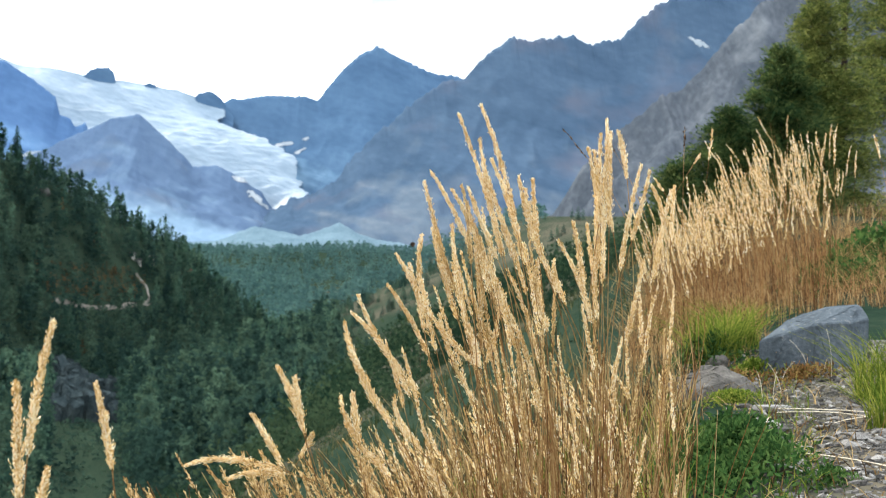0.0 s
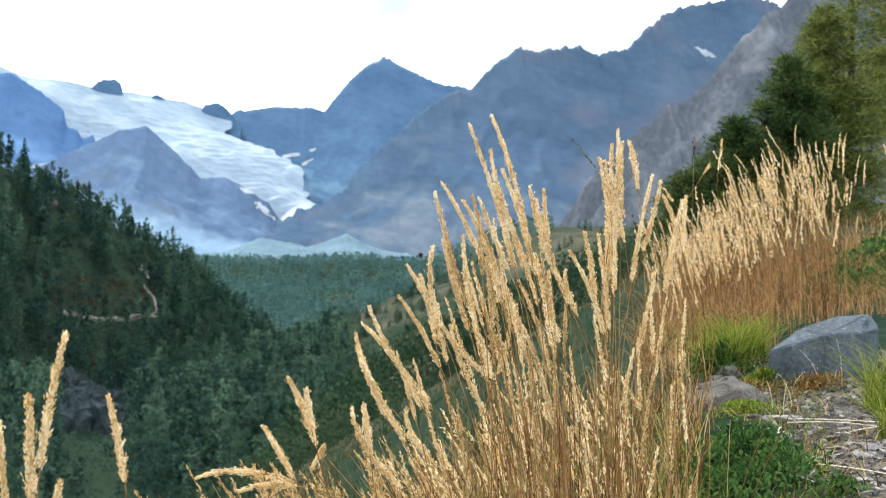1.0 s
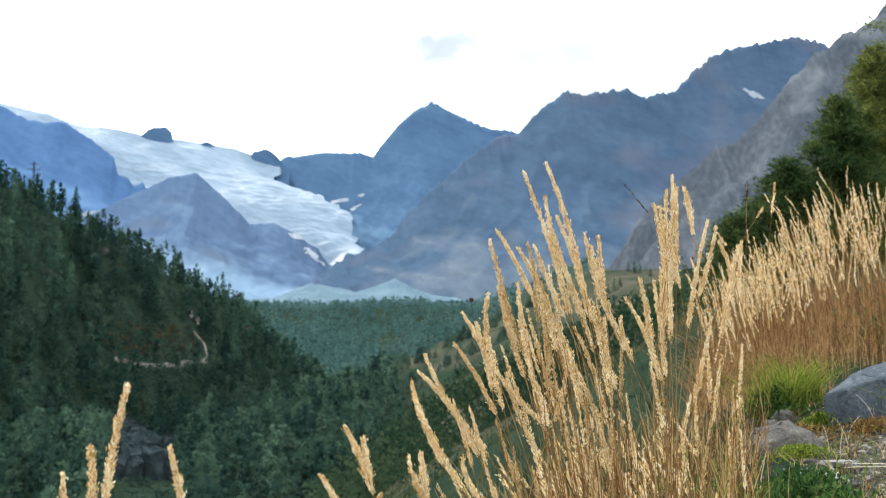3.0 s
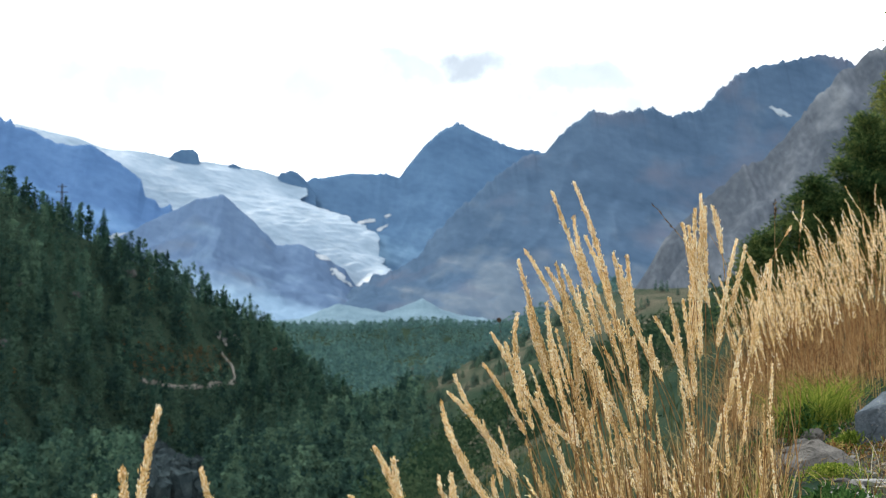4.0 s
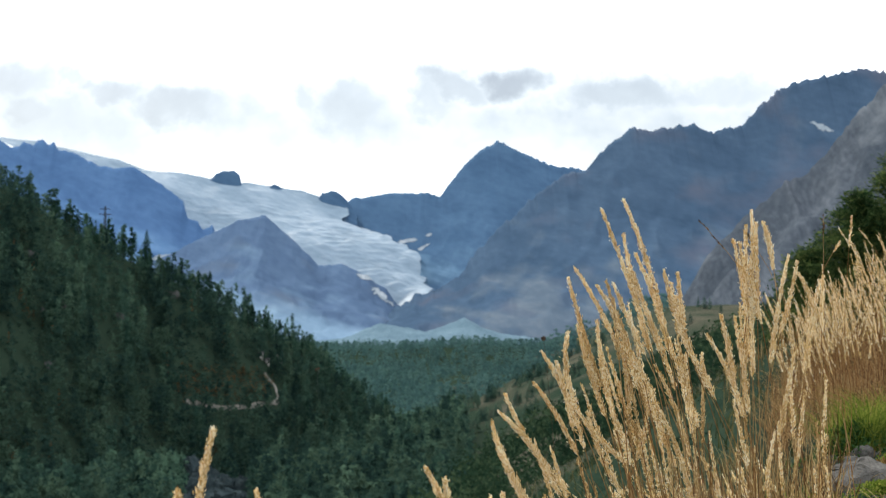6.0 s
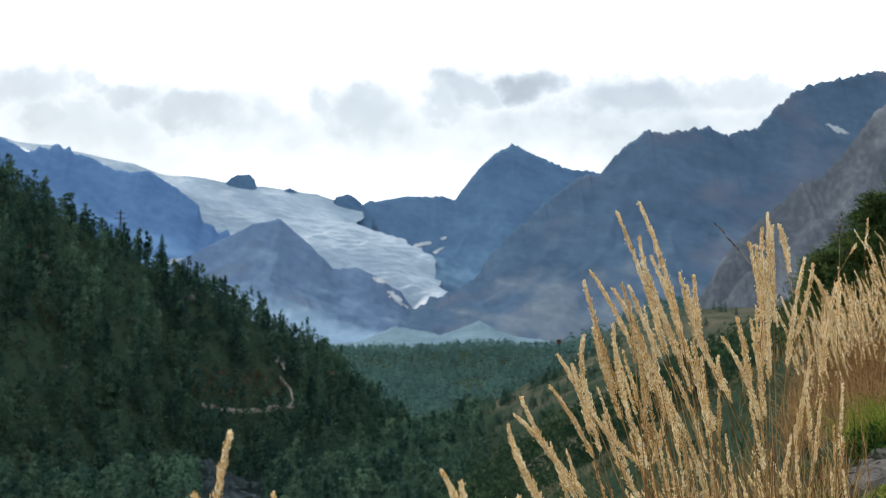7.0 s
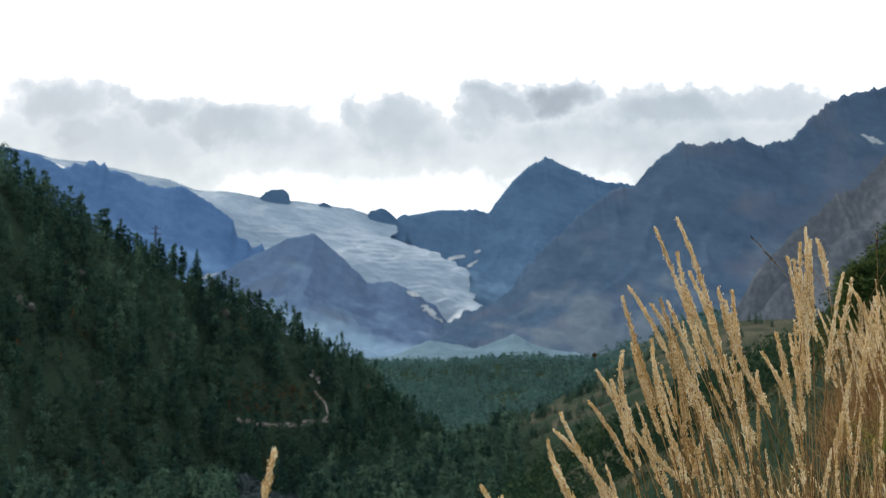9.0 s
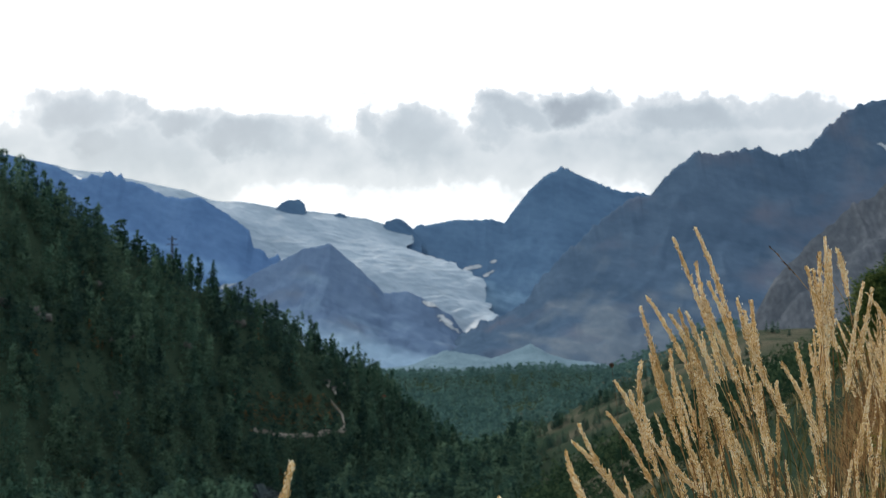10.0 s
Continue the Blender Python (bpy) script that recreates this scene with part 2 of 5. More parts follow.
M_CLIFF = layered("grey_cliff_rock", [(0.033, 0.045, 0.060), (0.056, 0.069, 0.086), (0.097, 0.114, 0.136)],
                  [(0.039, 0.038, 0.032), (0.064, 0.060, 0.049), (0.104, 0.095, 0.074)], "scree_haze", scale=0.02, bump=0.3, stretch=(1.4, 0.6, 0.5), spots=((0.19, 0.215, 0.24), 0.011, 0.56, 0.80))
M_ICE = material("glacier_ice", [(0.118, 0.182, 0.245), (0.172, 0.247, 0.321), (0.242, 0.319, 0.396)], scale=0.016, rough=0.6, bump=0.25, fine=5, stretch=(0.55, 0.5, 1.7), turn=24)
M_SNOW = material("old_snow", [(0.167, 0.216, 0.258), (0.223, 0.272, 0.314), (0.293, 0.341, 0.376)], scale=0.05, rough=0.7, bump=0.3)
# grey rubble coloured pale blue to carry the mist at the mountains' foot
M_MORAINE = material("hazed_moraine_rubble", [(0.075, 0.127, 0.167), (0.107, 0.170, 0.216), (0.143, 0.218, 0.266)], scale=0.03, bump=0.6)
M_SPRUCE = material("spruce_needles", [(0.026, 0.060, 0.047), (0.048, 0.101, 0.074), (0.083, 0.146, 0.100)], scale=0.03, per="tree", vary=0.45, trans=0.5, bump=0)
# valley trees: a bluish haze is mixed into the needle colour
M_VALLEY = material("hazed_green_needles", [(0.041, 0.097, 0.097), (0.065, 0.136, 0.134), (0.095, 0.177, 0.160)], scale=0.02, per="tree", vary=0.3, trans=0.5, bump=0)
M_JUNIPER = material("juniper_needles", [(0.012, 0.029, 0.018), (0.022, 0.047, 0.027), (0.044, 0.073, 0.039)], scale=0.3, per="tree", vary=0.5, trans=0.3, bump=0)
M_SPRUCE_TREE = material("spruce_needles_near", [(0.011, 0.034, 0.025), (0.022, 0.055, 0.038), (0.041, 0.082, 0.050)], scale=0.6, per="object", trans=0.5, bump=0)
M_LARCH_LIGHT = material("olive_larch_needles", [(0.040, 0.066, 0.019), (0.098, 0.130, 0.036), (0.20, 0.215, 0.060)], scale=0.9, per="island", trans=0.4, bump=0)
M_LARCH_FAR = material("larch_forest_needles", [(0.017, 0.040, 0.035), (0.033, 0.070, 0.056), (0.059, 0.106, 0.073)], scale=0.03, per="tree", vary=0.45, trans=0.5, bump=0)
M_AUTUMN = material("autumn_shrub_leaves", [(0.056, 0.046, 0.026), (0.104, 0.070, 0.036), (0.172, 0.098, 0.046)], scale=0.05, per="tree", vary=0.6, trans=0.5, bump=0)
M_LARCH = material("larch_needles", [(0.019, 0.044, 0.018), (0.053, 0.090, 0.032), (0.120, 0.153, 0.048)], scale=0.9, per="island", trans=0.35, bump=0)
M_BARK = material("brown_bark", [(0.016, 0.013, 0.011), (0.030, 0.024, 0.019), (0.058, 0.047, 0.036)], scale=6, stretch=(1, 1, 0.2))
M_PANICLE = material("golden_panicle", [(0.57, 0.40, 0.165), (0.90, 0.735, 0.41), (1.0, 0.975, 0.85)], scale=25, per="island", vary=0.5, trans=0.50, bump=0)
M_PANICLE_DULL = material("dull_straw_panicle", [(0.38, 0.24, 0.095), (0.64, 0.46, 0.21), (0.85, 0.72, 0.45)], scale=25, per="island", vary=0.5, trans=0.35, bump=0)
M_STEM = material("straw_stem", [(0.085, 0.038, 0.016), (0.20, 0.105, 0.04), (0.40, 0.29, 0.14)], scale=12, per="island", vary=0.6, trans=0.15, bump=0)
M_STEM_RUST = material("rusty_stem", [(0.070, 0.032, 0.014), (0.185, 0.092, 0.036), (0.34, 0.20, 0.085)], scale=12, per="island", vary=0.6, trans=0.15, bump=0)
M_BLADE_DRY = material("dry_blades", [(0.05, 0.030, 0.014), (0.17, 0.105, 0.040), (0.46, 0.34, 0.17)], scale=8, per="island", vary=0.6, trans=0.3, bump=0)
M_BLADE_GREEN = material("green_blades", [(0.050, 0.088, 0.013), (0.118, 0.172, 0.026), (0.27, 0.29, 0.058)], scale=8, per="island", trans=0.35, bump=0)
M_SLOPE_TURF = material("dull_turf", [(0.024, 0.038, 0.016), (0.055, 0.068, 0.029), (0.150, 0.130, 0.062)], scale=2, per="island", vary=0.6, trans=0.3, bump=0)
M_RUSTY_TURF = material("rusty_turf", [(0.11, 0.058, 0.026), (0.27, 0.155, 0.068), (0.46, 0.32, 0.16)], scale=4, per="island", vary=0.6, trans=0.3, bump=0)
M_HERB = material("dark_green_herb", [(0.016, 0.044, 0.014), (0.039, 0.091, 0.026), (0.086, 0.150, 0.043)], scale=8, per="island", trans=0.3, bump=0)
M_RUST = material("rust_red_leaves", [(0.060, 0.052, 0.020), (0.165, 0.080, 0.032), (0.26, 0.20, 0.070)], scale=10, per="island", trans=0.3, bump=0)
M_STONE = material("slate_boulder", [(0.045, 0.058, 0.070), (0.075, 0.094, 0.112), (0.13, 0.155, 0.18)], scale=7, bump=0.5, spots=((0.20, 0.21, 0.21), 40, 0.62, 0.75))
M_PEBBLE = material("grey_path_stone", [(0.07, 0.07, 0.068), (0.14, 0.138, 0.134), (0.29, 0.29, 0.28)], scale=14, per="object", bump=0.4)
M_ROCK = material("grey_rock", [(0.054, 0.053, 0.050), (0.094, 0.092, 0.086), (0.158, 0.155, 0.144)], scale=12, bump=0.6)
M_SLAB = material("pale_slate_slab", [(0.15, 0.155, 0.155), (0.22, 0.225, 0.22), (0.31, 0.31, 0.30)], scale=9, bump=0.3)
M_GRIT = material("grey_grit", [(0.050, 0.050, 0.049), (0.115, 0.113, 0.108), (0.25, 0.25, 0.24)], scale=20, per="island", vary=0.5, bump=0)
M_PALE_TWIG = material("bleached_twig", [(0.35, 0.31, 0.24), (0.48, 0.44, 0.35), (0.60, 0.56, 0.46)], scale=20, bump=0)
M_ROAD = material("pale_track", [(0.08, 0.08, 0.07), (0.16, 0.155, 0.14), (0.26, 0.25, 0.23)], scale=0.15)
M_DARK_SEED = material("dark_spikelet", [(0.03, 0.02, 0.015), (0.06, 0.04, 0.025), (0.12, 0.08, 0.05)], scale=30, per="island", bump=0)
M_STEEL = material("galvanised_steel", [(0.20, 0.21, 0.22), (0.28, 0.29, 0.30), (0.36, 0.37, 0.38)], scale=3, rough=0.5, metal=0.7)
M_MAST = material("weathered_dark_steel", [(0.014, 0.026, 0.042), (0.022, 0.038, 0.058), (0.035, 0.055, 0.080)], scale=3, rough=0.7)
M_RED = material("red_marker_paint", [(0.10, 0.012, 0.012), (0.16, 0.02, 0.018), (0.22, 0.03, 0.025)], scale=3, rough=0.5)
M_HUT = material("pale_plaster", [(0.315, 0.315, 0.308), (0.406, 0.406, 0.392), (0.476, 0.476, 0.462)], scale=0.6)
M_SLATE = material("slate_roofing", [(0.07, 0.07, 0.075), (0.11, 0.11, 0.12), (0.16, 0.16, 0.17)], scale=1.2)


# ---- the lie of the land ----
def bench(y):
    return -0.9 + 0.1 * y - 0.06 * soft(y - 30, 6)


def edge(x, y):
    """Metres to the right of the brink where the near hillside drops to the valley."""
    return x - 0.33 * y + 0.6


SPUR_X = np.array([-900, -300, -163, -114, -73, -29, 4, 36, 60, 2000])
SPUR_Z = np.array([430, 164, 88, 57, 34, 9, -14, -48, -80, -2000])


def spur_line(x):
    return 860 + 1.4 * np.minimum(x, 60) - 0.0004 * np.minimum(x, 60) ** 2 * (x < 0)


def height(x, y):
    x, y = np.asarray(x, float), np.asarray(y, float)
    r = np.hypot(x, y)
    u = edge(x, y)
    k = np.clip((y - 15) / 65, 0, 1)
    hill = bench(y) - (0.65 - 0.25 * k) * soft(-u, 0.18 + 0.02 * np.clip(y, 0, 100)) - 0.52 * k * soft(-u - 0.23 * y, 2) + 0.16 * soft(u - 2.6 - 0.02 * y, 0.5)
    hill = hill - 0.75 * soft(y - 250, 12) + np.clip(r / 60, 0, 1) * (2.0 * fbm(x / 22, y / 22, 4, 3)) + 0.05 * fbm(x / 0.9, y / 0.9, 3, 9)
    valley = -46 + 0.047 * soft(y - 900, 60) + 20 * np.exp(-((y - 2050) / 160) ** 2) * (1 + 0.5 * fbm(x / 120, y / 300, 3, 5)) + 3 * fbm(x / 60, y / 60, 3, 21)
    back = spur_line(x) - y
    spur = np.interp(x, SPUR_X, SPUR_Z) - 0.40 * soft(back, 10) - 0.7 * soft(-back, 10) + 7 * fbm(x / 70, y / 70, 4, 11)
    right = -48 + 0.5 * soft(x - 0.01 * y, 12) - 1.2 * soft(y - 1500, 30) - 0.9 * soft(330 - y, 20) + 9 * fbm(x / 80, y / 80, 4, 31)
    right = np.minimum(right, 0.046 * r - 8 + 5 * fbm(x / 50, y / 50, 3, 33))
    far = smax(smax(valley, np.maximum(spur, -400), 4), np.clip(right, -400, 900), 6)
    near_w = np.clip((r - 30) / 60, 0, 1)
    return np.where(r < 30, hill, smax(hill, far, 0.5 + 3 * near_w))


def make_ground():
    az = np.radians(np.concatenate([np.arange(-180, -24, 4.0), np.arange(-22, 28, 0.23), np.linspace(30, 180, 39)]))
    rr = np.concatenate([[0.02], np.geomspace(0.5, 4900, 360)])
    A, R = np.meshgrid(az, rr)
    X, Y = R * np.sin(A), R * np.cos(A)
    Z = height(X, Y)
    V = np.stack([X, Y, Z], -1).reshape(-1, 3)
    ob = mesh_ob("ground", V, grid_faces(len(rr), len(az))[:, ::-1], M_GROUND, smooth=True)
    tagged(ob, "alpine hillside and valley floor of soil and turf", "ground", kind="structure")
    path = np.clip(1.2 - np.abs(X - 0.30 * Y - 0.65 - 0.05 * fbm(X * 2, Y * 2, 2, 4)) / 0.5, 0, 1) * (Y < 7.3) * (Y > -40)
    side = np.clip((X - 0.03 * Y + 25 * fbm(X / 90, Y / 90, 3, 78)) / 45, 0, 1) * (Y > 300) * np.clip((1750 - Y) / 150, 0, 1)      # the open hillside beyond the brink
    near = (Y < 300) * (R > 35)
    scree_haze = near * 0.5 * np.clip(fbm(X / 28, Y / 28, 4, 77) * 3 + 0.35, 0, 1) + side * 0.6 * np.clip(fbm((X + 0.5 * Y) / 70, (Y - 0.6 * X) / 16, 4, 79) * 2.8 + 0.15, 0, 1)
    foot = np.clip((X - 0.125 * Y) / (0.03 * np.maximum(Y, 1)), 0, 1) * (Y > 420) * (Y < 1600) * (0.20 + 0.55 * fbm((X + 0.5 * Y) / 60, (Y - 0.6 * X) / 9, 4, 81))      # dry ground below the cliff
    mask(ob, "bare", np.maximum(np.maximum(path, scree_haze), np.clip(foot, 0, 1)))
    return ob


make_ground()


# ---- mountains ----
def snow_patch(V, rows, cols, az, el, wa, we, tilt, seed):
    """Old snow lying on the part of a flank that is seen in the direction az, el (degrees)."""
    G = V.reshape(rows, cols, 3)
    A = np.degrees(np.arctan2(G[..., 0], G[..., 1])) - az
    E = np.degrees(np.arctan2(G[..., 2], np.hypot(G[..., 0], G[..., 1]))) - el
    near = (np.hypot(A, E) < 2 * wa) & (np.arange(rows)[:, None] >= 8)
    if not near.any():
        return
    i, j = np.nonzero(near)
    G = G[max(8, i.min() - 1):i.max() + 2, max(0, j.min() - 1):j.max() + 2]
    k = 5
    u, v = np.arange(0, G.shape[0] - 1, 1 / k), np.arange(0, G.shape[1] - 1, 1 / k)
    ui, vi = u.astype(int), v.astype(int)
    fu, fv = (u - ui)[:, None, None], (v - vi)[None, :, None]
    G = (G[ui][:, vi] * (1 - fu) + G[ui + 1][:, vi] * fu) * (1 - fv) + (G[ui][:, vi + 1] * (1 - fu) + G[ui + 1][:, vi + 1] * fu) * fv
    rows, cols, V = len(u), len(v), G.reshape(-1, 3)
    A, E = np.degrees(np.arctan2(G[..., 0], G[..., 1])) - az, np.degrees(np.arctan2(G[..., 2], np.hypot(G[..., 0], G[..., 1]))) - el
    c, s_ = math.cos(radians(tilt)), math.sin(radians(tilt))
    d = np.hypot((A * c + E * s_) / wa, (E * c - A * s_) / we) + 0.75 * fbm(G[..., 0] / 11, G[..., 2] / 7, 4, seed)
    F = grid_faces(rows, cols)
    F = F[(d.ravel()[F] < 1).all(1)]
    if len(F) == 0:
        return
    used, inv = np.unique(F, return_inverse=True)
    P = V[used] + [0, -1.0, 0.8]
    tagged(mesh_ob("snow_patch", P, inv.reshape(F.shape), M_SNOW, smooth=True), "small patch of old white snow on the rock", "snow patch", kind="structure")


def mountain(name, label, knots, y0, base, run, mat, seed, rough=14.0, gully=17.0, steps=330, scree_haze=0.35, band=0.25, power=0.85, spread=0.0, snow=(), jag=6.0):
    """A ridge with a flank that falls towards the valley and a back slope. knots: x and height along the ridge."""
    kx, kz = np.array(knots, float).T
    x = np.linspace(kx[0], kx[-1], steps)
    ridge = np.interp(x, kx, kz)
    ridge = ridge + rough * fbm(x / 30, x * 0 + seed, 4, seed, 0.6) * 0.35 + jag * (np.abs(fbm(x / 17, x * 0 + seed, 3, seed + 31, 0.6)) * 2 - 0.4)
    k = np.hanning(41)
    body = np.convolve(np.pad(np.interp(x, kx, kz), 20, mode="edge"), k / k.sum(), "valid") if steps > 100 else ridge      # the flank is smoother than the crest
    rows, VV, SS = 62, [], []
    for j in range(-8, rows):
        if j < 0:
            t = -j / 8
            y, z = y0 + 420 * t, ridge - (ridge - base) * t * 0.9
            xx = x
            s = np.zeros_like(x)
        else:
            t = j / (rows - 1)
            y = y0 - run * t
            prof = (1 - t) ** power * (1 - 0.18 * math.sin(math.pi * t))
            xx = x + spread * t * (x - x.mean())
            warp = xx + 40 * fbm(xx / 160, y / 160 + 0 * xx, 3, seed + 5)
            rib = np.abs(fbm(warp / 95, 0 * xx + t * 3.0, 4, seed + 9)) + 0.35 * np.abs(fbm(warp / 37, 0 * xx + t * 7, 3, seed + 13))
            top = body + (ridge - body) * max(0.0, 1 - 5 * t)
            z = base + (top - base) * prof + (gully * (0.55 - rib * 1.6) + rough * 0.22 * fbm(xx / 18, y / 18 + 0 * xx, 3, seed + 2)) * min(1, t * 7) * (1 - 0.55 * t)
            y = y + 0 * x
            # second colours towards the foot: scree, and haze painted onto the far rock
            s = np.clip((t - 1 + scree_haze + 0.30 * fbm(xx / 240, (z + 0.35 * xx) / 19, 4, seed + 23) + band * fbm(xx / 70, y / 120, 4, seed + 17) + 0.14 * fbm(xx / 45, z / 20, 4, seed + 19)) / 0.42, 0, 1)
        VV.append(np.stack([xx, y + 0 * xx, z], -1)), SS.append(s)
    V = np.concatenate(VV)
    ob = mesh_ob(name, V, grid_faces(rows + 8, steps), mat, smooth=True)
    mask(ob, "scree_haze", np.concatenate(SS))
    for az, el, wa, we, tilt in snow:
        snow_patch(V, rows + 8, steps, az, el, wa, we, tilt, seed)
    return tagged(ob, label, "mountain", kind="structure")


mountain("mountain", "distant rocky peak in haze-tinted blue-grey with a sharp summit above the glacier",
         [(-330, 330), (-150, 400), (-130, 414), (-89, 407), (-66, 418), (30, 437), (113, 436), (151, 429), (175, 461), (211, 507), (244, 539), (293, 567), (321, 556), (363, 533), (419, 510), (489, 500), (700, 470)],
         4000, 60, 560, M_ROCK_FAR, 3, scree_haze=0.56, band=0.4, rough=9, jag=4, snow=[(1.05, 4.55, 0.34, 0.06, 10), (1.55, 4.30, 0.22, 0.06, 30), (1.75, 4.75, 0.16, 0.05, 15)])
mountain("mountain", "long rocky ridge in haze-tinted slate blue with jagged crest and snow patch",
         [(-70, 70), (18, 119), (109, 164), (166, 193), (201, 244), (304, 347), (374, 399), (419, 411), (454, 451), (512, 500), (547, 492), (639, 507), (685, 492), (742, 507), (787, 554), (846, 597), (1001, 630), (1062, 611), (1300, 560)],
         3300, 25, 560, M_ROCK_RIGHT, 8, scree_haze=0.55, band=0.7, steps=600, jag=8.0, snow=[(15.4, 8.4, 0.42, 0.13, -28)])
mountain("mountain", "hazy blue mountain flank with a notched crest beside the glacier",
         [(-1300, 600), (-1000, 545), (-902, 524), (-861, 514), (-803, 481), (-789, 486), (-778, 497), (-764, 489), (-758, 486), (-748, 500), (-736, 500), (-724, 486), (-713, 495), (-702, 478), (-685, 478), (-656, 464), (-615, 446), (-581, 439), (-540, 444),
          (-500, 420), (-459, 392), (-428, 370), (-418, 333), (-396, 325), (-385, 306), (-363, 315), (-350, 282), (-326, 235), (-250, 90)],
         3600, 60, 420, M_ROCK_LEFT, 14, scree_haze=0.66, steps=480, rough=6, jag=3, snow=[(-7.45, 3.85, 0.35, 0.12, 15), (-7.1, 6.15, 0.14, 0.05, -30)])
mountain("mountain", "rounded rock knoll with pale scree and haze tint below the glacier",
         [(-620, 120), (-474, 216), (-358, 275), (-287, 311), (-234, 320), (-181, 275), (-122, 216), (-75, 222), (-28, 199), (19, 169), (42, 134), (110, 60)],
         3400, 20, 520, M_ROCK_KNOB, 20, scree_haze=0.60, gully=18, rough=5, jag=2.5, snow=[(0.2, 2.55, 0.42, 0.12, -42), (-0.35, 3.25, 0.3, 0.09, -15), (-0.1, 3.45, 0.22, 0.08, -20)])
mountain("mountain", "grey cliff mountain with brown turf at its foot",
         [(190, 0), (240, 30), (266, 46), (288, 77), (306, 108), (322, 128), (340, 147), (358, 162), (394, 180), (420, 212), (452, 248), (479, 271), (560, 330), (700, 380), (1000, 440)],
         1500, -30, 420, M_CLIFF, 27, scree_haze=0.52, band=0.5, rough=12, gully=32, steps=520)
for kn, sd in (([(-424, 400), (-410, 442), (-397, 454), (-386, 466), (-372, 472), (-343, 474), (-330, 462), (-316, 400)], 41), ([(-272, 395), (-258, 436), (-246, 442), (-234, 436), (-220, 424), (-196, 414), (-175, 395)], 45), ([(-158, 380), (-135, 420), (-113, 428), (-93, 422), (-76, 407), (-50, 370)], 47)):
    mountain("rock_island", "dark rock island standing out of the glacier ice", kn, 3890, 330, 45, M_ROCK_FAR, sd, rough=3, gully=5, steps=60, scree_haze=0.0, jag=2.5)
mountain("moraine", "moraine rubble heaped below the mountains, tinted pale blue with haze",
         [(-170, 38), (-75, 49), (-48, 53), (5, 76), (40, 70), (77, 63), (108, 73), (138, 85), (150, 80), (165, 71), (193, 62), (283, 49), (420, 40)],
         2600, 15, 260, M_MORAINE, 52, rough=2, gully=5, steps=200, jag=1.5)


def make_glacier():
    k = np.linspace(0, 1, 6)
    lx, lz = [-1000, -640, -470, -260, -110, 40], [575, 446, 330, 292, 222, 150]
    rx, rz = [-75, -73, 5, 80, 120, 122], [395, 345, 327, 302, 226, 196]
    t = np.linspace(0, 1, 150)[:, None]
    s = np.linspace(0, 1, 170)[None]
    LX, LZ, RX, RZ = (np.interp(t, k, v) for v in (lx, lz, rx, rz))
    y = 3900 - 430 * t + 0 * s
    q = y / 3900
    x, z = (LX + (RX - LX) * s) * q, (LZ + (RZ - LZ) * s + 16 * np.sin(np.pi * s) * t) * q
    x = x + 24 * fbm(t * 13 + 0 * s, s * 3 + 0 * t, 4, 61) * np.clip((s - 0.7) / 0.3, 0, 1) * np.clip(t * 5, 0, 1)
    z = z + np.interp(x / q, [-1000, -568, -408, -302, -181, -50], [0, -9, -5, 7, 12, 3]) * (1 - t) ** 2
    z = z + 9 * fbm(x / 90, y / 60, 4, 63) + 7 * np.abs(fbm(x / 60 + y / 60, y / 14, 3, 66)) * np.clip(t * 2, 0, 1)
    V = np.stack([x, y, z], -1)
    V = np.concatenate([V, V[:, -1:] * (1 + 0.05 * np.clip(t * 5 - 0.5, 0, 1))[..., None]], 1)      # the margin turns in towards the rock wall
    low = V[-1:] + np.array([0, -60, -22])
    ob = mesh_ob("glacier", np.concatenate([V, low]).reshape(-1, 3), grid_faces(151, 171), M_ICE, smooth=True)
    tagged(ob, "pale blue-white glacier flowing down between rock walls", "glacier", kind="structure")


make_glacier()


# ---- woods ----
def conifer(h, w, tiers, seg, r, bare=0.12, droop=0.35, light=True):
    """A ragged conifer crown of many drooping boughs; returns the corners and faces."""
    hp = Heap()
    for i in range(tiers):
        f = i / tiers
        z = h * (bare + (1 - bare) * f)
        rad = w * (1 - f) ** 0.8 * (0.75 + 0.5 * r.random())
        n = max(4, int(seg * (1 - 0.5 * f)))
        a = np.arange(n) * 2 * np.pi / n + r.random() * 6
        a = a + r.normal(0, 0.2, n)
        rl = rad * (0.6 + 0.6 * r.random(n)) + 0.03 * h * (1 - f)
        up = h / tiers
        tip = np.stack([rl * np.cos(a), rl * np.sin(a), z - droop * rl * (0.6 + 0.6 * r.random(n))], -1)
        wd = 1.9 * rl / n + 0.008 * h
        side = np.stack([-np.sin(a), np.cos(a), 0 * a], -1) * wd[:, None]
        root = np.stack([0 * a, 0 * a, z + up * 0.7 + 0 * a], -1)
        mid = (tip + root) * 0.5
        mid[:, 2] += 0.06 * h / tiers * 3
        P = np.stack([root, mid + side, tip, mid - side, mid - [0, 0, up * 0.8]], 1)
        hp.many(P[:, :4], [(0, 1, 3), (1, 2, 3)]) if light else hp.many(P, [(0, 1, 3), (1, 2, 3), (1, 4, 2), (3, 2, 4)])
    hp.many(np.array([[[0.02 * h, 0, h * 0.9], [-0.01 * h, 0.017 * h, h * 0.9], [-0.01 * h, -0.017 * h, h * 0.9], [0, 0, h * 1.03]]]), [(0, 1, 3), (1, 2, 3), (2, 0, 3)])
    return np.concatenate(hp.v), np.concatenate(hp.f)


